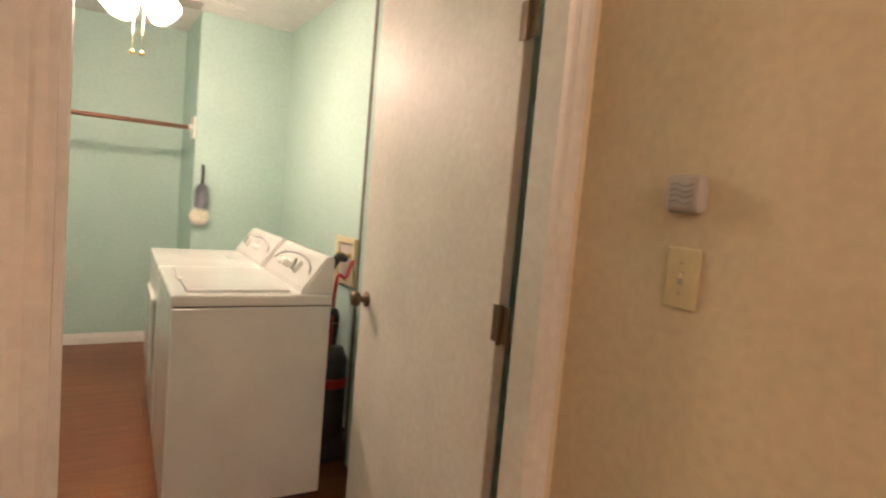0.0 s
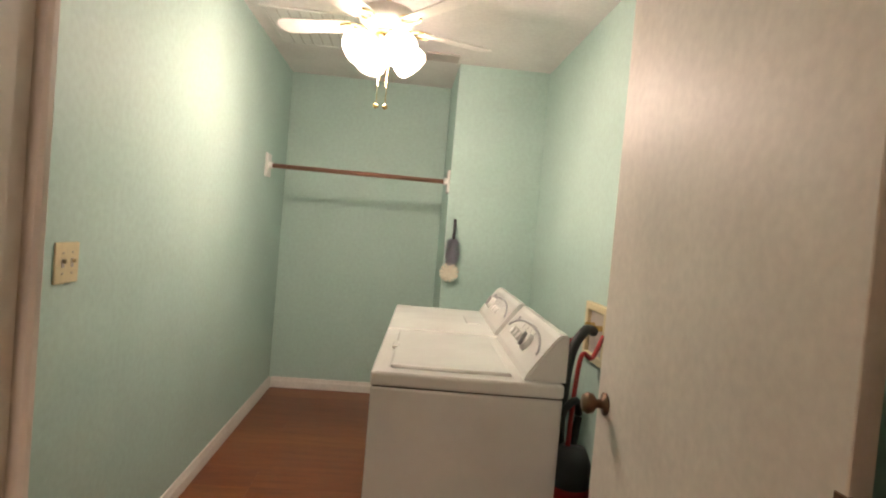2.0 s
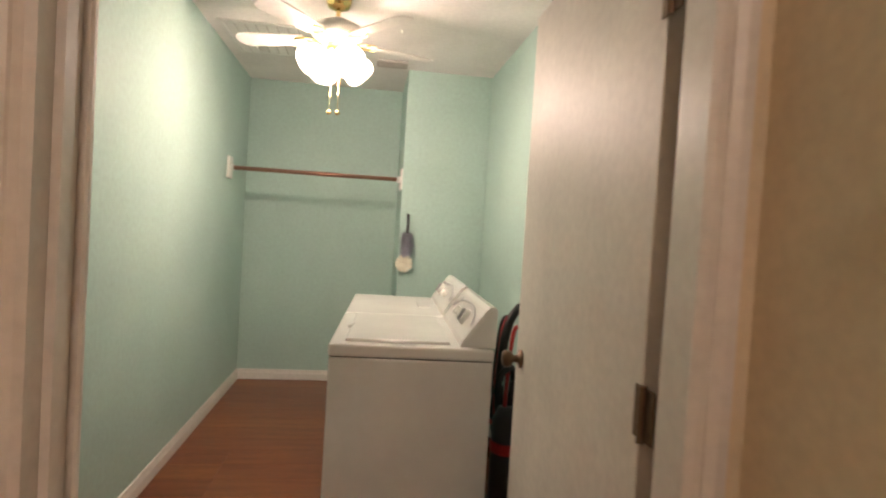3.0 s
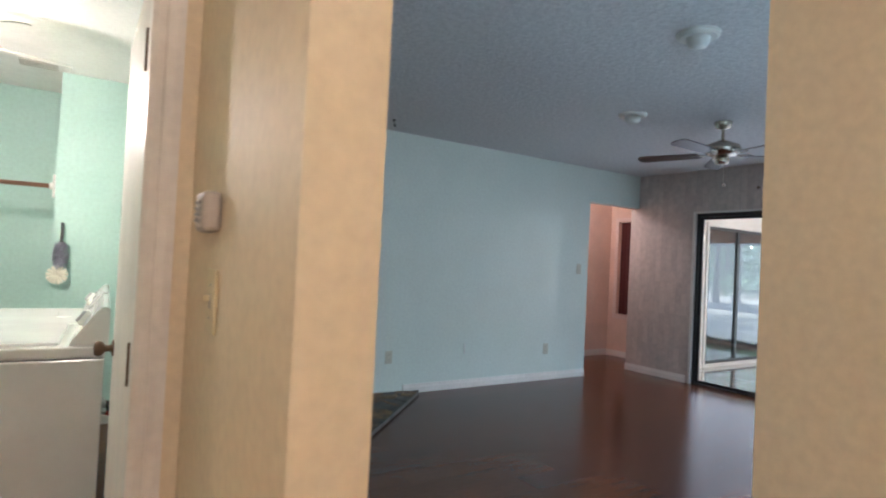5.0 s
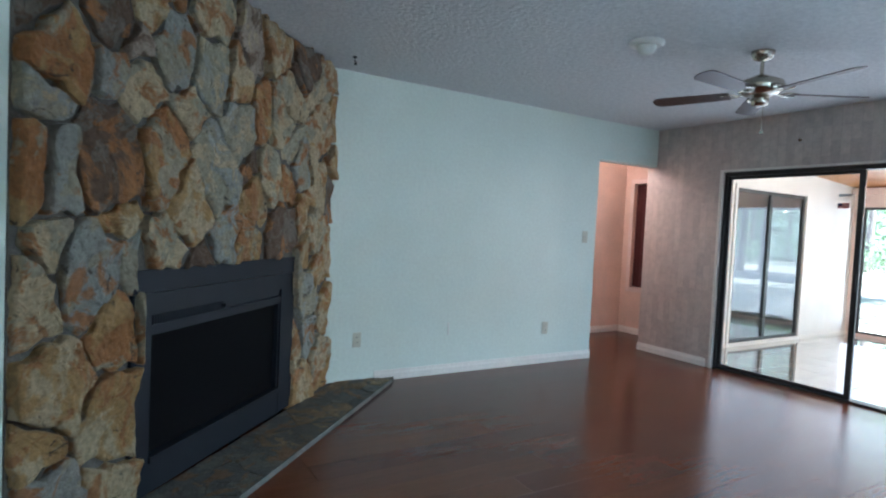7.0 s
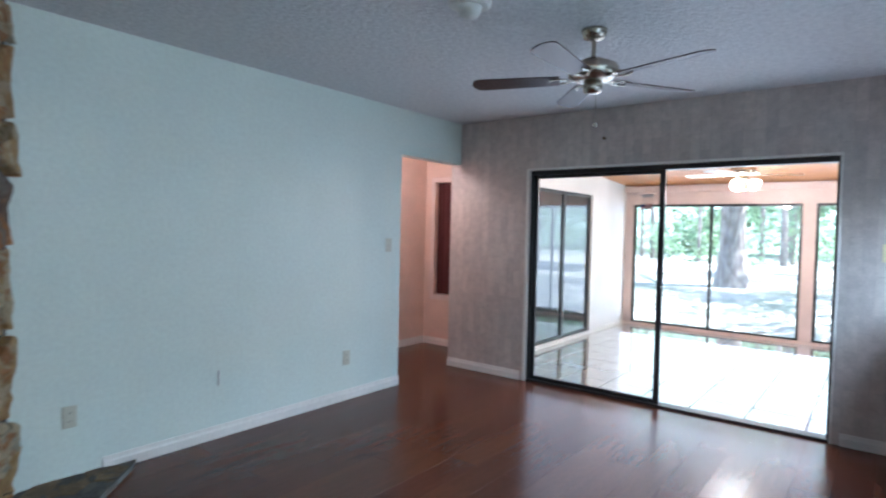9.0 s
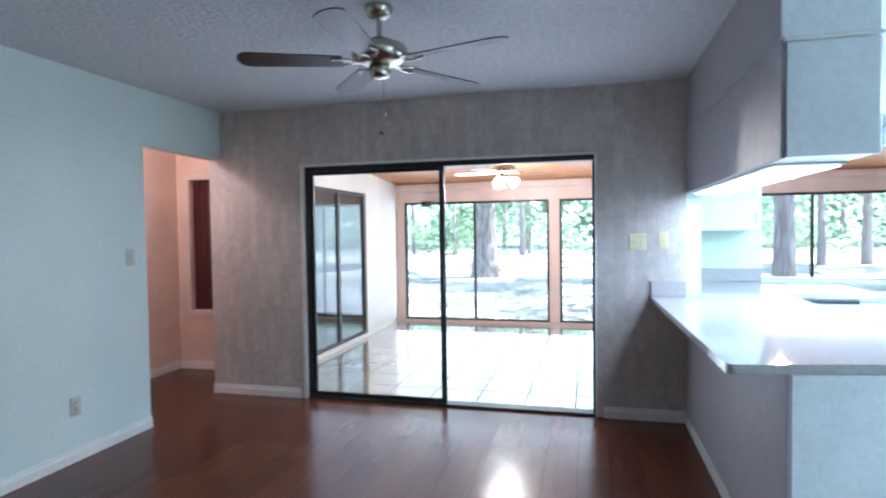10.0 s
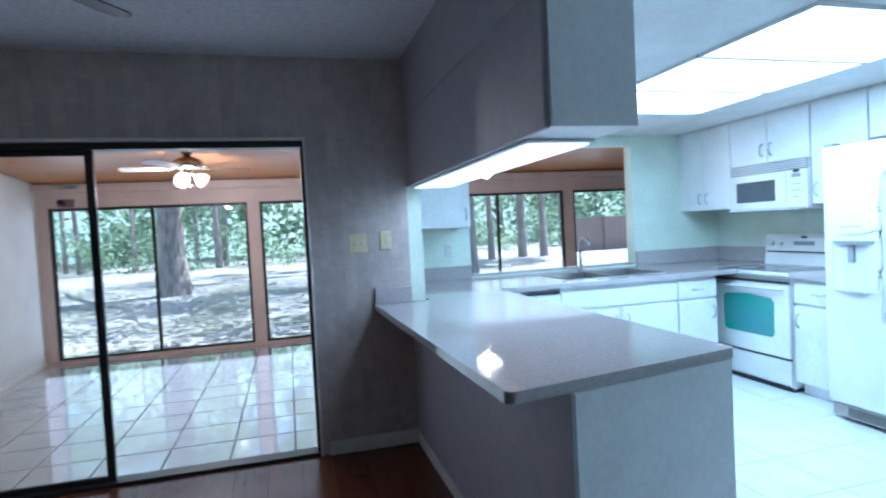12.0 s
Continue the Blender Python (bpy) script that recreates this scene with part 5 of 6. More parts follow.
fr = thing("refrigerator", pose(0, 0, 0), "white side-by-side refrigerator with water dispenser", "refrigerator")
fx0, fx1, fy = 4.86, 5.775, -2.41
part("body", box(fx0 + 0.004, fx1 - 0.004, -3.27, fy - 0.08, 0.06, 1.80, 0.01), M_APPL, fr)
fd = part("freezer_door", box(5.335, fx1, fy - 0.075, fy, 0.12, 1.795, 0.018, seg=3), M_APPL, fr)
fd2 = part("fridge_door", box(fx0, 5.327, fy - 0.075, fy, 0.12, 1.795, 0.018, seg=3), M_APPL, fr)
bm = bmesh.new()
for q in ((5.415, 5.43, 0.90, 1.19), (5.705, 5.72, 0.90, 1.19)):
    box(q[0], q[1], fy - 0.002, fy + 0.012, q[2], q[3], 0.004, bm=bm)
part("dispenser_frame", bm, M_APPL, fd)
part("dispenser_recess", box(5.43, 5.705, fy - 0.001, fy + 0.003, 0.91, 1.17), M_WHITEPL, fd, "pale dispenser recess")
part("dispenser_tray", prism([(5.415 + 0.305 * i / 8, 0.03 * math.sin(math.pi * i / 8)) for i in range(9)], 0.035, lambda u, v, w: (u, fy + v, 0.865 + w)), M_APPL, fd)
part("dispenser_lever", box(5.555, 5.60, fy + 0.003, fy + 0.02, 1.05, 1.15, 0.005), M_GREYTRIM, fd)
part("dispenser_hood", prism([(5.43 + 0.275 * i / 8, 0.035 * math.sin(math.pi * i / 8)) for i in range(9)], 0.02, lambda u, v, w: (u, fy + v, 1.165 + w)), M_GREYTRIM, fd)
part("control_oval", prism([(5.567 + 0.15 * math.cos(a), 1.275 + 0.05 * math.sin(a)) for a in [2 * math.pi * i / 24 for i in range(24)]], 0.008, lambda u, v, w: (u, fy + w, v)), M_APPL, fd)
for k in range(4):
    part("print_bar", box(5.52 + 0.035 * k, 5.545 + 0.035 * k, fy + 0.008, fy + 0.0095, 1.272, 1.279), M_GREYTRIM, fd)
for x, d in ((5.362, fd), (5.298, fd2)):
    part("door_handle", hose([(x, fy, 0.70), (x, fy + 0.05, 0.75), (x, fy + 0.055, 1.2), (x, fy + 0.05, 1.55), (x, fy, 1.6)], 0.013), M_APPL, d, smooth=True)
part("base_grille", box(fx0 + 0.01, fx1 - 0.01, fy - 0.06, fy - 0.03, 0.025, 0.11, 0.006), M_GREYPL, fr)
for k in range(5):
    part("grille_slot", box(fx0 + 0.1, fx1 - 0.12, fy - 0.031, fy - 0.028, 0.04 + 0.012 * k, 0.045 + 0.012 * k), M_DARK, fr)
part("hinge_cap", box(5.70, 5.77, fy - 0.08, fy - 0.01, 1.796, 1.815, 0.005), M_GREYTRIM, fr)
for x in (fx0 + 0.06, fx1 - 0.06):
    part("foot", tube((x, fy - 0.1, 0), (x, fy - 0.1, 0.07), 0.02), M_DARK, fr)
    part("foot", tube((x, -3.2, 0), (x, -3.2, 0.07), 0.02), M_DARK, fr)

for k in range(3):
    x = 4.607 + 0.689 * k
    lt = thing("ceiling_light_panel", pose(0, 0, 0), "lit white acrylic fluorescent panel in the kitchen ceiling", "ceiling light", "kitchen light panels")
    part("diffuser", box(x + 0.012, x + 0.677, -2.19, -1.08, KCEIL - 0.012, KCEIL - 0.004), M_PANEL, lt)
    for q, m in (((x, x + 0.012, -2.2, -1.07), M_GREYPL if k else M_WHITEPL), ((x + 0.677, x + 0.689, -2.2, -1.07), M_GREYPL if k < 2 else M_WHITEPL),
                 ((x + 0.012, x + 0.677, -2.2, -2.19), M_WHITEPL), ((x + 0.012, x + 0.677, -1.08, -1.07), M_WHITEPL)):
        part("frame", box(*q, KCEIL - 0.018, KCEIL - 0.001), m, lt)

# ---- porch ----
for k, (a, b) in enumerate(WIN):
    w = thing("window_porch_%d" % (k + 1), pose(0, 0, 0), "large dark bronze framed porch window onto the garden", "window", kind="structure")
    mid = (a + b) / 2
    for q in ((a, b, 0.03, 0.065), (a, b, 1.845, 1.88), (a, a + 0.035, 0.065, 1.845), (b - 0.035, b, 0.065, 1.845), (mid - 0.018, mid + 0.018, 0.065, 1.845)):
        part("window_frame", box(PX + 0.02, PX + 0.07, *q, 0.003), M_BRONZE, w)
    for c0, c1 in ((a + 0.035, mid - 0.018), (mid + 0.018, b - 0.035)):
        pane = part("pane", box(PX + 0.04, PX + 0.046, c0, c1, 0.065, 1.845), M_GLASS, w)
        pane.visible_shadow = False
    part("window_sill", box(PX - 0.02, PX + 0.02, a - 0.01, b + 0.01, 0.028, 0.04, 0.003), M_PINK, w)
ps = thing("sliding_door_2", pose(0, 0, 0), "closed dark bronze sliding glass door in the white porch wall", "sliding door", kind="structure")
a, b, z0, z1 = 7.66, 9.25, 0.05, 1.95
for q in ((a, b, z0, z0 + 0.04), (a, b, z1 - 0.04, z1), (a, a + 0.045, z0 + 0.04, z1 - 0.04), (b - 0.045, b, z0 + 0.04, z1 - 0.04), (8.40, 8.46, z0 + 0.04, z1 - 0.04)):
    part("frame", box(q[0], q[1], 3.885, 3.935, q[2], q[3], 0.003), M_BRONZE, ps)
for c0, c1 in ((a + 0.045, 8.40), (8.46, b - 0.045)):
    part("pane", box(c0, c1, 3.905, 3.911, z0 + 0.04, z1 - 0.04), M_SOLAR, ps)
for q in ((a - 0.05, a, z0, z1 + 0.05), (b, b + 0.05, z0, z1 + 0.05), (a, b, z1, z1 + 0.05), (a - 0.05, b + 0.05, 0.0, z0)):
    part("casing", box(q[0], q[1], 3.862, 3.884, q[2], q[3], 0.003), M_PORCHW, ps)
blind = thing("vertical_blind", pose(0, 0, 0), "pale grey vertical blind hanging behind the glass door", "blind")
part("head_rail", box(7.68, 9.23, 4.03, 4.07, 1.92, 1.96), M_BLIND, blind)
for i in range(17):
    x = 7.70 + 0.0925 * i
    bm = box(-0.044, 0.044, -0.001, 0.001, 0.04, 1.92)
    s = part("slat", bm, M_BLIND, blind)
    s.matrix_local = pose(x, 4.05, 0, 0, 0, 24)
decal = thing("flag_sticker", pose(6.5115, 2.222, 1.652), "small flag sticker on the sliding door glass", "sticker")
part("field", box(-0.0008, 0, -0.045, 0.045, -0.022, 0.022), M_WHITEPL, decal)
part("canton", box(-0.0014, -0.0009, 0.008, 0.044, -0.002, 0.021), M_NAVY, decal, "dark blue corner")
for k in range(4):
    part("red_stripe", box(-0.0013, -0.0009, -0.044, 0.007 if k > 1 else 0.044, -0.021 + 0.0122 * k, -0.015 + 0.0122 * k), M_REDH, decal)
label = thing("white_sticker", pose(6.5115, 2.212, 1.742), "white paper label with grey print on the sliding door glass", "sticker")
part("paper", box(-0.0008, 0, -0.050, 0.050, -0.012, 0.012), M_WHITEPL, label)
for k in range(2):
    part("print_bar", box(-0.0013, -0.0009, -0.044, 0.044, -0.006 + 0.010 * k, -0.003 + 0.010 * k), M_GREYTRIM, label)
# added glowing panel: makes the underside look brightly lit from the bar
strip = thing("underside_glow_panel", pose(5.85, 0.03, 1.684), "wide flat glowing panel added to brighten the hanging cabinet's underside", "lamp")
part("housing", box(-1.25, 0.585, -0.085, 0.185, -0.012, -0.0005, 0.004), M_WHITEPL, strip)
part("diffuser", box(-1.23, 0.57, -0.07, 0.17, -0.020, -0.0122, 0.004), M_UNDERGLOW, strip, "white face with added glow")
# invented window behind the fill lamp; its closed shade keeps the sun out
dw = thing("dining_fill_window", pose(0, 0, 0), "added, unseen white framed window with a closed pale shade, behind the dining fill lamp", "window", kind="structure")
for q in ((2.0, 2.05, 0.75, 2.05), (3.75, 3.8, 0.75, 2.05), (2.05, 3.75, 0.75, 0.80), (2.05, 3.75, 2.0, 2.05)):
    part("window_frame", box(q[0], q[1], -3.41, -3.33, q[2], q[3], 0.003), M_TRIM, dw)
part("roller_shade", box(2.05, 3.75, -3.395, -3.39, 0.80, 2.0), M_BLIND, dw)

# ---- garden ----
tagged(part("ground", box(-400, 400, -400, 400, -0.40, -0.16), M_GROUND), kind="structure")
slab("porch_slab", 6.57, 10.9, -7.62, 4.0, -0.159, -0.012, M_GROUT)


def leaf_cloud(bm, c, r, n, size, rnd, flat=0.75):
    """Loose leaves in a clump: small bent quads at every angle."""
    for _ in range(n):
        d = Vector((rnd.gauss(0, 1), rnd.gauss(0, 1), rnd.gauss(0, 1) * flat))
        d = d.normalized() * r * rnd.random() ** 0.45
        p = Vector(c) + d
        a = Vector((rnd.gauss(0, 1), rnd.gauss(0, 1), rnd.gauss(0, 0.7))).normalized()
        b = a.cross(Vector((rnd.gauss(0, 1), rnd.gauss(0, 1), rnd.gauss(0, 1)))).normalized()
        s = size * rnd.uniform(0.6, 1.4)
        vs = [bm.verts.new(q) for q in (p - a * s, p + b * s * 0.55, p + a * s, p - b * s * 0.55)]
        bm.faces.new(vs)


def tree(x, y, h, r, crown_r, crown_z, clumps, leaves, size, seed, name, label, leaf=None, limbs=6):
    rnd = random.Random(seed)
    ob = thing(name, pose(x, y, -0.16), label, "tree")
    bm = bmesh.new()
    pts = [(0, 0, -0.05), (0.02, 0.01, h * 0.12), (rnd.uniform(-.1, .1), rnd.uniform(-.1, .1), h * 0.45), (rnd.uniform(-.25, .25), rnd.uniform(-.25, .25), h * 0.85)]
    rad = [r * 1.45, r * 1.02, r * 0.86, r * 0.45]
    for i in range(3):
        tube(pts[i], pts[i + 1], rad[i], rad[i + 1], 14, bm, caps=False)
    trunk = part("trunk", bm, M_BARK, ob, smooth=True)
    for k in range(limbs):
        a = 6.283 * (k + rnd.random() * 0.6) / limbs
        z = h * rnd.uniform(0.42, 0.8)
        e = Vector((math.cos(a) * crown_r * 0.8, math.sin(a) * crown_r * 0.8, z + rnd.uniform(0.3, 1.6)))
        m = e * 0.5 + Vector((0, 0, z * 0.5 + 0.3))
        bm = bmesh.new()
        tube((0, 0, z - 0.2), m, r * 0.36, r * 0.24, 8, bm, caps=False)
        tube(m, e, r * 0.24, r * 0.06, 8, bm, caps=False)
        part("limb", bm, M_BARK, ob, smooth=True)
    bm = bmesh.new()
    for k in range(clumps):
        a, q = rnd.random() * 6.283, rnd.random() ** 0.5
        c = (math.cos(a) * crown_r * q, math.sin(a) * crown_r * q, crown_z + rnd.uniform(-1, 1) * (h * 0.28) * (1.1 - q * 0.5))
        leaf_cloud(bm, c, rnd.uniform(0.5, 1.05) * crown_r * 0.28, leaves, size, rnd)
    part("crown", bm, leaf or M_LEAF, ob)
    return ob


tree(21.2, 4.35, 9.5, 0.37, 8.0, 7.0, 90, 320, 0.08, 3, "oak_tree", "broad oak with thick grey trunk and loose green crown")
tree(28, -7.1, 11, 0.15, 3.2, 8.5, 26, 220, 0.095, 5, "pine_tree", "tall straight pine trunk with high thin crown", limbs=4)
tree(28, -8.2, 11, 0.13, 3.0, 8.8, 24, 220, 0.095, 6, "pine_tree", "tall straight pine trunk with high thin crown", limbs=4)
tree(28.5, -10.0, 12, 0.17, 3.4, 9.0, 26, 220, 0.095, 7, "pine_tree", "tall straight pine trunk with high thin crown", limbs=4)
tree(28, -10.9, 12, 0.15, 3.4, 9.0, 26, 220, 0.095, 8, "pine_tree", "tall straight pine trunk with high thin crown", limbs=4)
tree(30, 0.0, 12, 0.15, 3.4, 8.6, 26, 220, 0.095, 9, "pine_tree", "tall straight pine trunk with high thin crown", limbs=4)
tree(36, 15.0, 11, 0.24, 3.6, 8.0, 28, 220, 0.095, 10, "pine_tree", "tall straight pine trunk with high thin crown", limbs=4)
# added tree: its high crown, out of view, dapples the lawn
tree(16.5, -3.4, 10, 0.20, 6.0, 7.8, 70, 300, 0.085, 12, "shade_oak", "slim oak added to shade the lawn near the porch", limbs=5)

# two more oaks added only as shade casters over the lawn
tree(15.5, -9.5, 10, 0.26, 6.5, 7.4, 60, 240, 0.09, 14, "oak_tree", "spreading oak added beside the lawn for its crown's shade", limbs=6)
tree(16.0, 10.5, 10, 0.28, 6.5, 7.6, 60, 240, 0.09, 15, "oak_tree", "spreading oak added beside the lawn for its crown's shade", limbs=6)


def woods():
    """The wood behind the lawn: an uneven bank of leaves with bare stems in it."""
    rnd = random.Random(21)
    bm = bmesh.new()
    for i in range(900):
        y = rnd.uniform(-60, 60)
        x = 38 + 0.006 * y * y * 0.3 + rnd.uniform(0, 16)
        z = rnd.random() ** 1.35 * 13 + 0.2
        leaf_cloud(bm, (x, y, z), rnd.uniform(1.0, 2.4), 170, 0.10, rnd, 0.7)
    for i in range(520):
        leaf_cloud(bm, (rnd.uniform(52, 62), rnd.uniform(-75, 75), rnd.uniform(0.5, 20)), rnd.uniform(2.2, 3.6), 130, 0.34, rnd, 0.8)
    for i in range(150):
        leaf_cloud(bm, (rnd.uniform(35, 41), rnd.uniform(-55, 55), rnd.uniform(0.1, 1.6)), rnd.uniform(0.6, 1.4), 120, 0.11, rnd, 0.7)
    tagged(part("wood_foliage", bm, M_LEAF2), "sunlit green leaves of the wood behind the lawn", "woodland", kind="stuff")
    bm = bmesh.new()
    for i in range(60):
        x, y = rnd.uniform(37, 52), rnd.uniform(-55, 55)
        tube((x, y, -0.2), (x + rnd.uniform(-.3, .3), y + rnd.uniform(-.3, .3), rnd.uniform(8, 13)), rnd.uniform(0.10, 0.22), 0.06, 8, bm, caps=False)
    tagged(part("wood_stems", bm, M_BARK), "grey stems of trees in the wood", "woodland", kind="stuff")


woods()
# uneven backdrop behind the leaves, self-lit to look hazy and bright
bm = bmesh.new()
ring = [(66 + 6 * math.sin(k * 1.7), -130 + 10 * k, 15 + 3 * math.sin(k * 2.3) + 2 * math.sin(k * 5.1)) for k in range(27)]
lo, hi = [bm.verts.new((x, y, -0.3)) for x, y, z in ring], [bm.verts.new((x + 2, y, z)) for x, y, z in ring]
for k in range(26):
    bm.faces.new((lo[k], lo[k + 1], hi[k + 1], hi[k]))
tagged(part("backdrop", bm, M_FARWOOD), "green far wood backdrop that glows in place of haze", kind="structure")
fence = thing("board_fence", pose(0, 0, 0), "weathered brown board fence at the edge of the wood", "fence")
for i in range(46):
    y = -20.0 + 0.15 * i
    s = part("board", box(29.98, 30.005, y, y + 0.142, -0.16, 1.62 + 0.02 * math.sin(i * 2.1), 0.004), M_FENCE, fence)
for i in range(4):
    part("post", box(29.87, 29.96, -20.0 + 2.26 * i, -19.9 + 2.26 * i, -0.3, 1.66), M_FENCE, fence)
for z in (0.25, 1.25):
    part("rail", box(29.93, 29.978, -20.0, -13.2, z, z + 0.09), M_FENCE, fence)
rnd = random.Random(31)
bm = bmesh.new()
for i in range(16000):
    p = Vector((11.5 + 24 * rnd.random() ** 1.2, rnd.uniform(-16, 16), -0.152))
    a = rnd.random() * 6.283
    u, v = Vector((math.cos(a), math.sin(a), rnd.uniform(-0.2, 0.3))) * rnd.uniform(0.03, 0.07), Vector((-math.sin(a), math.cos(a), rnd.uniform(-0.1, 0.3))) * rnd.uniform(0.02, 0.04)
    bm.faces.new([bm.verts.new(q) for q in (p - u, p + v, p + u, p - v)])
tagged(part("leaf_litter", bm, M_FENCE), "dry brown leaves scattered over the lawn", "leaf litter", kind="stuff")

# ---- floors of planks and tiles ----
def planks(floor, rooms, w, length, mat, seed, z=0.0):
    """Boards that run along x, cut to each room; boards of one size share a mesh."""
    rnd = random.Random(seed)
    cache = {}
    for x0, x1, y0, y1 in rooms:
        y = y0
        while y < y1 - 0.005:
            yw = min(w, y1 - y)
            x = x0 - rnd.choice((0.0, 0.31, 0.62, 0.93))
            while x < x1 - 0.005:
                a, b = max(x, x0), min(x + length, x1)
                if b - a > 0.01:
                    key = (round(b - a, 3), round(yw, 3))
                    if key not in cache:
                        bm = bmesh.new()
                        L, W, e = key[0], key[1], 0.0008
                        lo = [bm.verts.new(p) for p in ((0, 0, -0.0115), (L, 0, -0.0115), (L, W, -0.0115), (0, W, -0.0115))]
                        md = [bm.verts.new(p) for p in ((0.0003, 0.0003, -0.0007), (L - 0.0003, 0.0003, -0.0007), (L - 0.0003, W - 0.0003, -0.0007), (0.0003, W - 0.0003, -0.0007))]
                        hi = [bm.verts.new(p) for p in ((e, e, 0), (L - e, e, 0), (L - e, W - e, 0), (e, W - e, 0))]
                        for s, t in ((lo, md), (md, hi)):
                            for i in range(4):
                                bm.faces.new((s[i], s[(i + 1) % 4], t[(i + 1) % 4], t[i]))
                        bm.faces.new(hi)
                        me = bpy.data.meshes.new("plank")
                        bm.to_mesh(me)
                        bm.free()
                        me.materials.append(mat)
                        cache[key] = me
                    ob = new("plank", cache[key])
                    ob.location = (a, y, z)
                    ob.parent = floor
                x += length
            y += yw


floor_living = tagged(new("floor_living"), "glossy red-brown laminate plank floor", kind="structure")
planks(floor_living, [(1.745, 6.45, 0.25, 4.10), (0.765, 1.745, 0.85, 4.10), (0.68, 1.745, 0.007, 0.85), (5.42, 7.2, 4.10, 5.18), (1.745, 4.30, -0.36, 0.25)], 0.19, 1.24, M_PLANK, 1)
floor_laundry = tagged(new("floor_laundry"), "brown laminate plank floor", kind="structure")
planks(floor_laundry, [(-1.05, 0.855, 0.86, 5.0)], 0.19, 1.24, M_PLANK2, 3, LZ)
planks(floor_laundry, [(-1.15, 0.57, 0.007, 0.86), (-1.15, 1.625, -2.6, 0.007)], 0.19, 1.24, M_PLANK2, 2)


def tiles(floor, x0, x1, y0, y1, s, gap, mat, name="tile", skip=None):
    cache = {}
    nx, ny = math.ceil((x1 - x0) / s), math.ceil((y1 - y0) / s)
    for i in range(nx):
        for j in range(ny):
            a, b = x0 + i * s, y1 - (j + 1) * s
            lx, ly = min(s, x1 - a), s
            if b < y0:
                ly, b = s - (y0 - b), y0
            if skip and skip(a + lx / 2, b + ly / 2):
                continue
            key = (round(lx, 3), round(ly, 3))
            if key not in cache:
                bm = box(gap / 2, lx - gap / 2, gap / 2, ly - gap / 2, -0.0115, 0.0, 0.0015)
                me = bpy.data.meshes.new(name)
                bm.to_mesh(me)
                bm.free()
                me.materials.append(mat)
                cache[key] = me
            ob = new(name, cache[key])
            ob.location = (a, b, 0)
            ob.parent = floor


floor_porch = tagged(new("floor_porch"), "glossy cream tile floor with dark grout", kind="structure")
tiles(floor_porch, 6.575, PX, -6.0, 3.88, 0.405, 0.009, M_TILE, skip=lambda x, y: x < 7.87 and y < 0.25)
floor_kitchen = tagged(new("floor_kitchen"), "white tile floor", kind="structure")
tiles(floor_kitchen, 1.745, 7.75, -3.30, -0.36, 0.405, 0.005, M_KTILE)
slab("kitchen_screed", 6.51, 7.75, -3.30, 0.13, -0.12, -0.012, M_KGROUT)
slab("kitchen_grout", 1.745, 6.51, -3.30, -0.36, -0.0119, -0.006, M_KGROUT)


# ---- stones ----
def cells(w, h, n, seed, skew=0.8, spread=0.014, first=()):
    """Irregular stone outlines that fill a w by h field: points pushed apart, then cut by mid lines in a leaning metric."""
    rnd = random.Random(seed)
    pts = list(first)
    while len(pts) < n:
        best = max(((rnd.uniform(0, w), rnd.uniform(0, h)) for _ in range(9)), key=lambda p: min([math.hypot(p[0] - q[0], (p[1] - q[1]) * skew) for q in pts] or [1]))
        pts.append(best)
    wt = [rnd.uniform(-spread, spread) for _ in pts]
    out = []
    for i, (px, py) in enumerate(pts):
        poly = [(0, 0), (w, 0), (w, h), (0, h)]
        for j, (qx, qy) in enumerate(pts):
            if i == j or abs(px - qx) > 1.2 or abs(py - qy) > 1.2:
                continue
            nx, ny = qx - px, (qy - py) * skew * skew
            c = nx * (px + qx) / 2 + ny * (py + qy) / 2 + (wt[i] - wt[j]) / 2
            res = []
            for k in range(len(poly)):
                a, b = poly[k], poly[(k + 1) % len(poly)]
                da, db = nx * a[0] + ny * a[1] - c, nx * b[0] + ny * b[1] - c
                if da <= 0:
                    res.append(a)
                if da * db < 0:
                    t = da / (da - db)
                    res.append((a[0] + (b[0] - a[0]) * t, a[1] + (b[1] - a[1]) * t))
            poly = res
            if not poly:
                break
        if len(poly) > 2:
            out.append(poly)
    return out


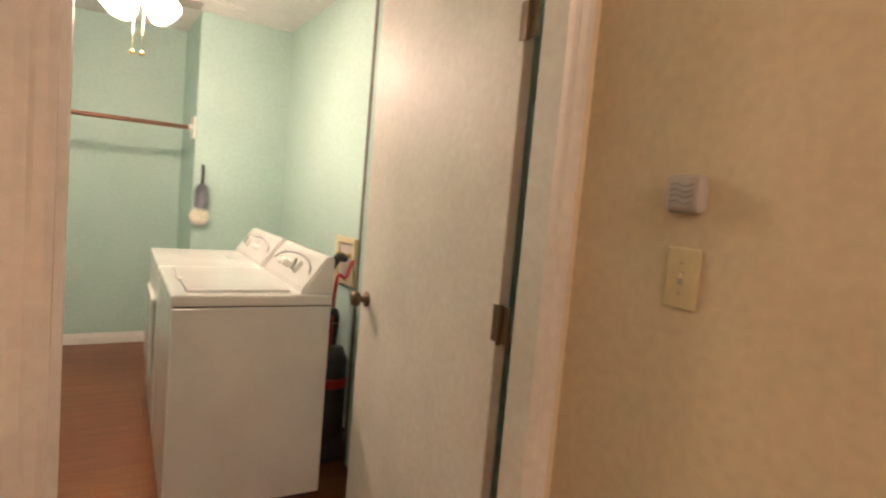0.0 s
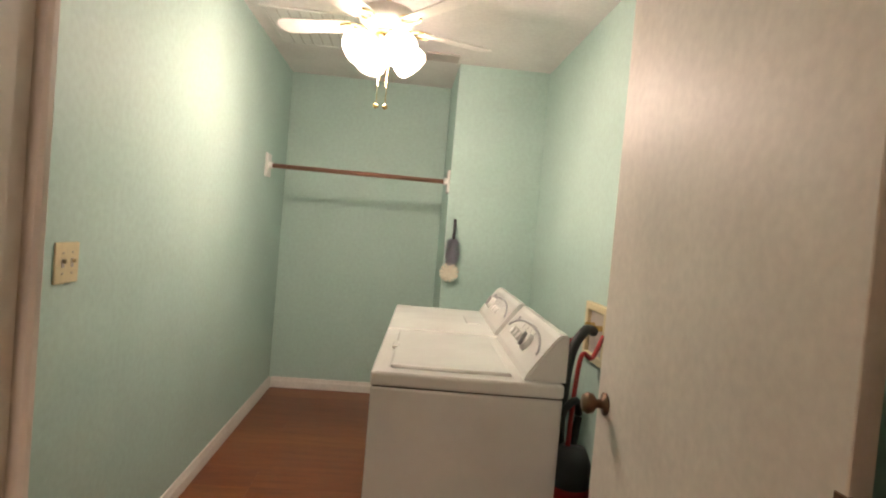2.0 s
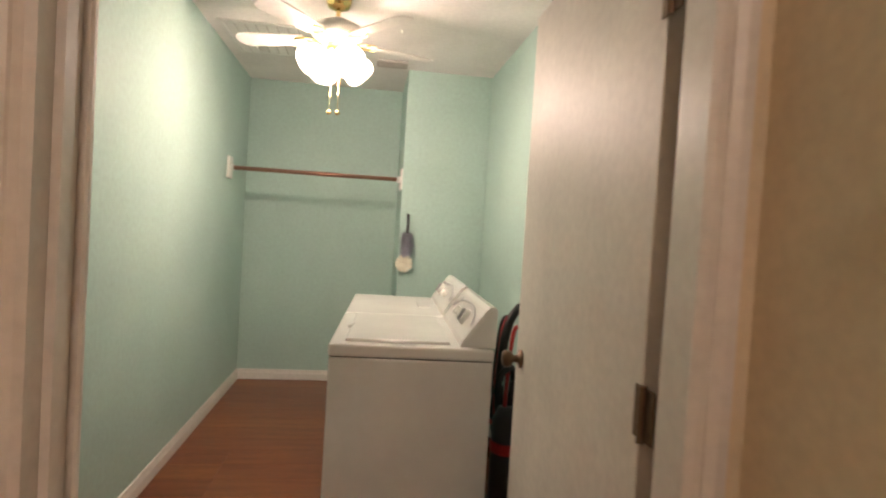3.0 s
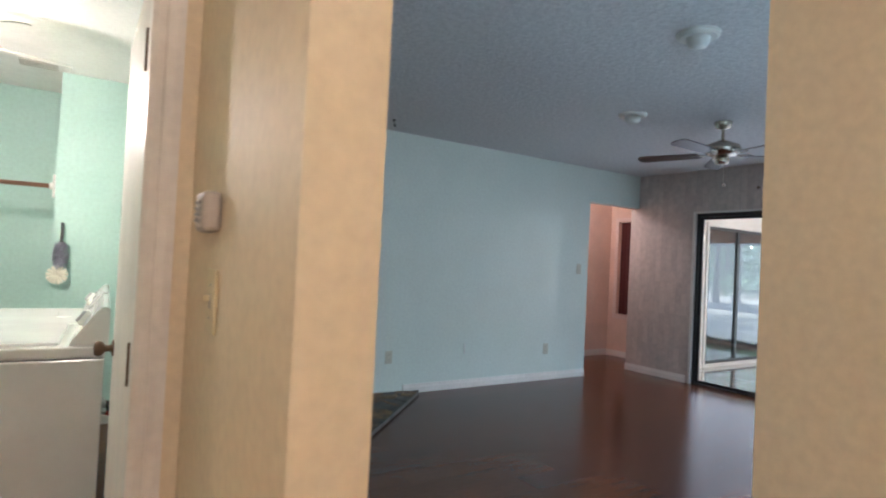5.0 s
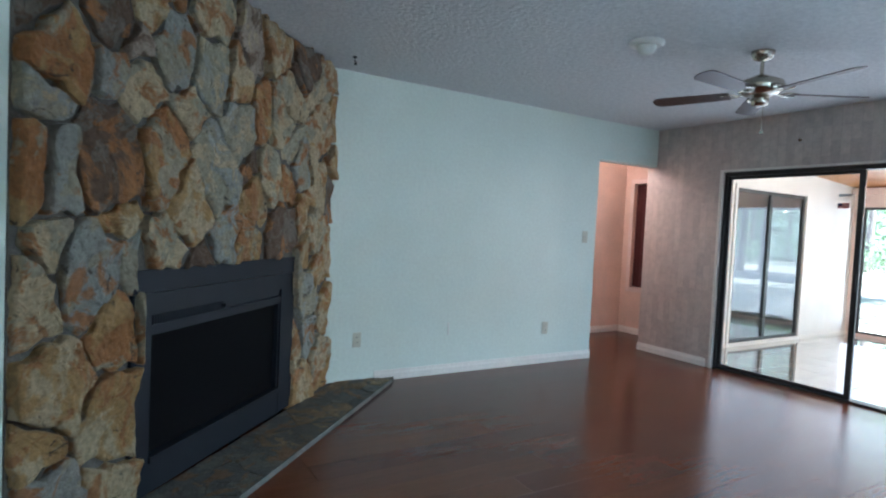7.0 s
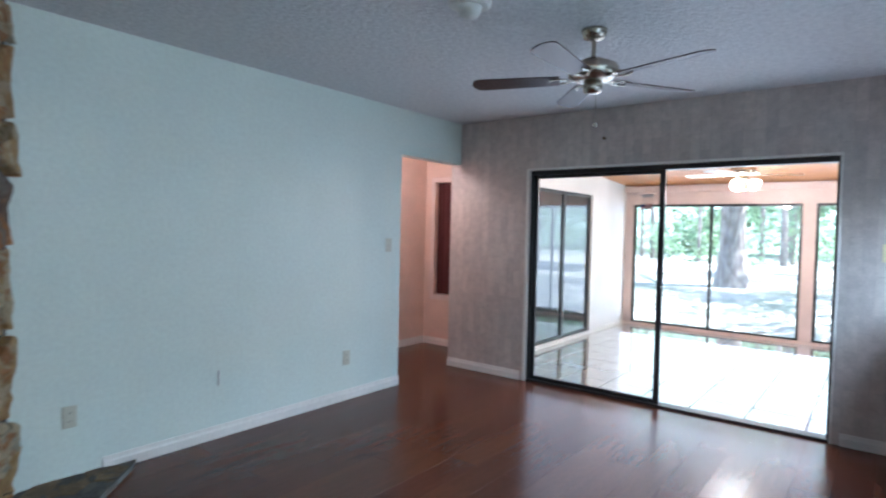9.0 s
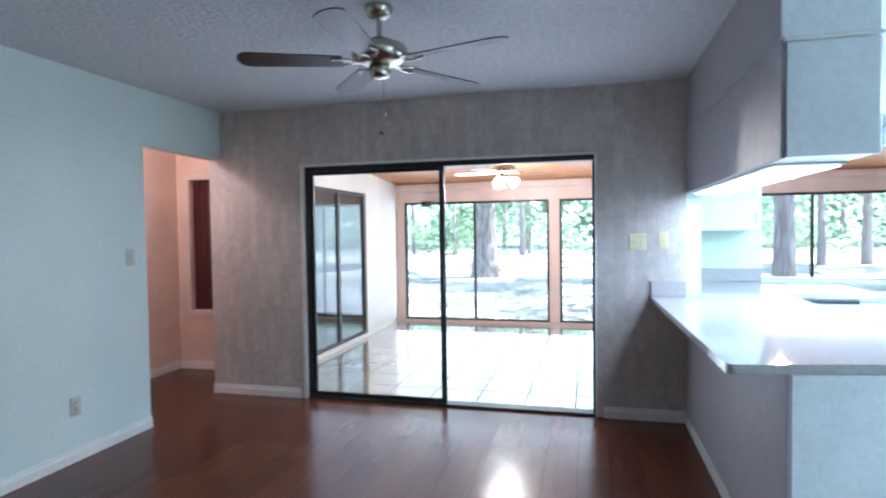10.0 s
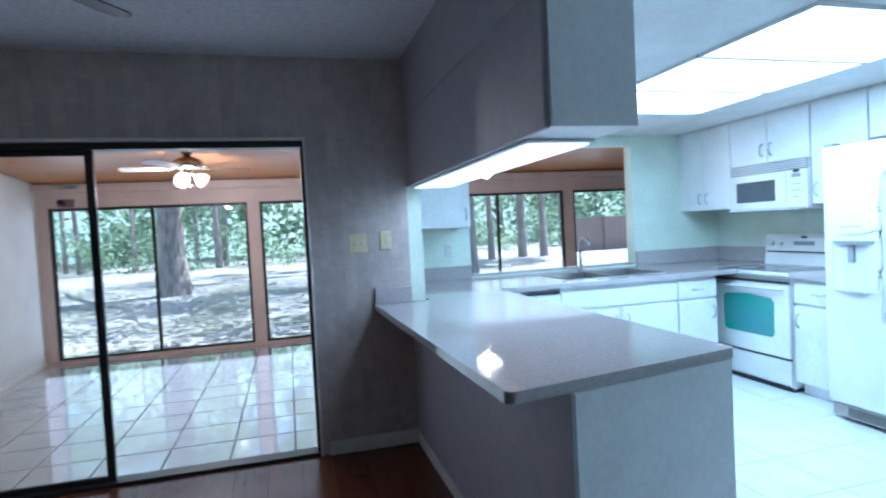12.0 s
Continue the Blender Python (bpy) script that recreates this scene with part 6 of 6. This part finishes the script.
def stone(parent, poly, place, rnd, gap, depth, rough, mat, tilt=0.14):
    """One rough stone: a broken outline, chamfered sides and an uneven, tilted face."""
    cx, cy = sum(p[0] for p in poly) / len(poly), sum(p[1] for p in poly) / len(poly)
    ring = []
    for k in range(len(poly)):
        a, b = Vector(poly[k]), Vector(poly[(k + 1) % len(poly)])
        m = max(1, int((b - a).length / 0.035))
        for i in range(m):
            ring.append(a + (b - a) * (i / m))
    ring = [Vector((p.x, p.y)) for p in ring]
    c = Vector((cx, cy))
    size = sum((p - c).length for p in ring) / len(ring)
    if size < 0.02:
        return
    sh = []
    wave = rnd.uniform(0, 6)
    for p in ring:
        d = (p - c)
        g = gap * rnd.uniform(0.5, 1.7)
        w = 0.9 * rough * math.sin(7 * p.x * 6 + 3 * p.y * 5 + wave) + rnd.uniform(-0.4, 1.0) * rough
        sh.append(p - d.normalized() * min(max(g + w, 0.001), d.length * 0.6))
    tx, ty = rnd.uniform(-tilt, tilt), rnd.uniform(-tilt, tilt)
    D = depth * rnd.uniform(0.7, 1.3)
    bm = bmesh.new()
    off = Vector((rnd.uniform(0, 50), rnd.uniform(0, 50), 0))
    lean = rnd.uniform(0, 3.14)
    ca, sa = math.cos(lean), math.sin(lean)
    def face_h(p, k):
        q = Vector((p.x * ca + p.y * sa, (p.y * ca - p.x * sa) * 2.2, 0)) + off
        ledge = math.floor(noise.noise(q * 5) * 4 + 0.5) / 4
        lump = ledge * 0.9 + noise.noise(q * 13) * 0.25 + noise.noise(q * 37) * 0.22
        return max(0.004, D * k + (p - c).x * tx + (p - c).y * ty + lump * rough * 1.25)
    rings = [[bm.verts.new(place(p.x, p.y, -0.02)) for p in sh], [bm.verts.new(place(p.x, p.y, face_h(p, 0.86))) for p in sh]]
    for f in (0.93, 0.82, 0.69, 0.55, 0.40, 0.25, 0.11):
        ps = [c + (p - c) * f * rnd.uniform(0.96, 1.04) for p in sh]
        rings.append([bm.verts.new(place(p.x, p.y, face_h(p, 1.0))) for p in ps])
    n = len(sh)
    for s, t in zip(rings, rings[1:]):
        for i in range(n):
            bm.faces.new((s[i], s[(i + 1) % n], t[(i + 1) % n], t[i]))
    bm.faces.new(rings[-1])
    part("stone", bm, mat, parent)


def cut(poly, axis, lim, sign):
    """The piece of an outline on one side of a line."""
    res = []
    for k in range(len(poly)):
        a, b = poly[k], poly[(k + 1) % len(poly)]
        da, db = (a[axis] - lim) * sign, (b[axis] - lim) * sign
        if da >= 0:
            res.append(a)
        if da * db < 0:
            t = da / (da - db)
            res.append((a[0] + (b[0] - a[0]) * t, a[1] + (b[1] - a[1]) * t))
    return res


def area(p):
    return abs(sum(p[k][0] * p[(k + 1) % len(p)][1] - p[(k + 1) % len(p)][0] * p[k][1] for k in range(len(p)))) / 2 if len(p) > 2 else 0


# the large stones, place along the breast and height, and the kind of each
LARGE = [(0.10, 2.07), (0.24, 2.05), (0.41, 2.14), (0.64, 2.24), (1.05, 2.40), (0.93, 2.24), (0.20, 1.91), (0.53, 2.04), (0.82, 2.09), (1.07, 2.06), (1.45, 2.29), (1.77, 2.41), (0.15, 1.71), (0.58, 1.83), (0.91, 1.80), (1.33, 2.03),
         (1.35, 1.80), (1.81, 1.92), (2.25, 2.20), (2.13, 2.40), (2.56, 2.18), (0.08, 1.47), (0.21, 1.48), (0.43, 1.53), (0.74, 1.54), (1.10, 1.55), (1.50, 1.59), (2.08, 1.65), (2.42, 1.50), (0.48, 1.32), (1.58, 1.41), (0.80, 1.20),
         (1.23, 1.20), (1.87, 1.22), (2.36, 1.24), (0.12, 0.98), (0.35, 1.07), (0.49, 0.85), (0.19, 0.64), (0.48, 0.42), (0.11, 0.42), (0.44, 0.18), (2.42, 0.98), (2.24, 0.79), (2.26, 0.51), (2.50, 0.24)]
KINDS = "bgbytbopsgpygttygttbyosbogbsyyytsbttsoyyyyygst"
rnd = random.Random(17)
inset, sill = 0.038, 0.002
for k, poly in enumerate(cells(FL - 0.030, CEIL - 0.004, 92, 11, 0.8, 0.018, [(u - inset, z - sill) for u, z in LARGE])):
    poly = [(u + inset, z + sill) for u, z in poly]
    kind = KINDS[k] if k < len(KINDS) else rnd.choice("ygtsobty")
    if max(u for u, z in poly) > B0 - 0.002 and min(u for u, z in poly) < B1 + 0.002 and min(z for u, z in poly) < BT + 0.008:
        poly = max((cut(poly, 0, B0 + 0.030, -1), cut(poly, 0, B1 - 0.020, 1), cut(poly, 1, BT - 0.012, 1)), key=area)
    if area(poly) > 0.003:
        stone(chimney, poly, lambda u, v, d: fp(u, v, d - 0.02), rnd, 0.006, 0.060, 0.017, STONES[kind])

hearth = thing("hearth", pose(0, 0, 0), "low hearth of flat slate and rust stones along the fireplace", "hearth")
H0, H1 = Vector((1.28, 2.10, 0)), Vector((3.18, 4.0, 0))
hu = (H1 - H0).normalized()
hw = -Vector((hu.y, -hu.x, 0))
HL = (H1 - H0).length
HD = 0.40
def hp(u, v, d):
    p = H0 + hu * u + hw * v
    return Vector((p.x, p.y, 0.021 + d))
bm = bmesh.new()
prism([(0.90, 1.75), (1.28, 2.10), (3.18, 4.0), (3.25, 4.098), (2.66, 4.098), (0.82, 2.15)], 0.022, lambda u, v, w: (u, v, 0.001 + w), bm)
bed = part("mortar_bed", bm, M_MORTAR, hearth)
for poly in cells(HL, HD, 26, 9, 1.1):
    pts = [p for p in poly]
    cx = sum(p[0] for p in pts) / len(pts)
    cy = sum(p[1] for p in pts) / len(pts)
    q = hp(cx, cy, 0)
    if q.y > 4.06:
        continue
    stone(hearth, pts, hp, rnd, 0.003, 0.008, 0.003, rnd.choice(HEARTH_STONES), 0.012)
part("edge_strip", prism([(0, -0.006), (HL, -0.006), (HL, 0.005), (0, 0.005)], 0.03, lambda u, v, w: hp(u, v, w - 0.020)), M_PALEMORTAR, hearth)
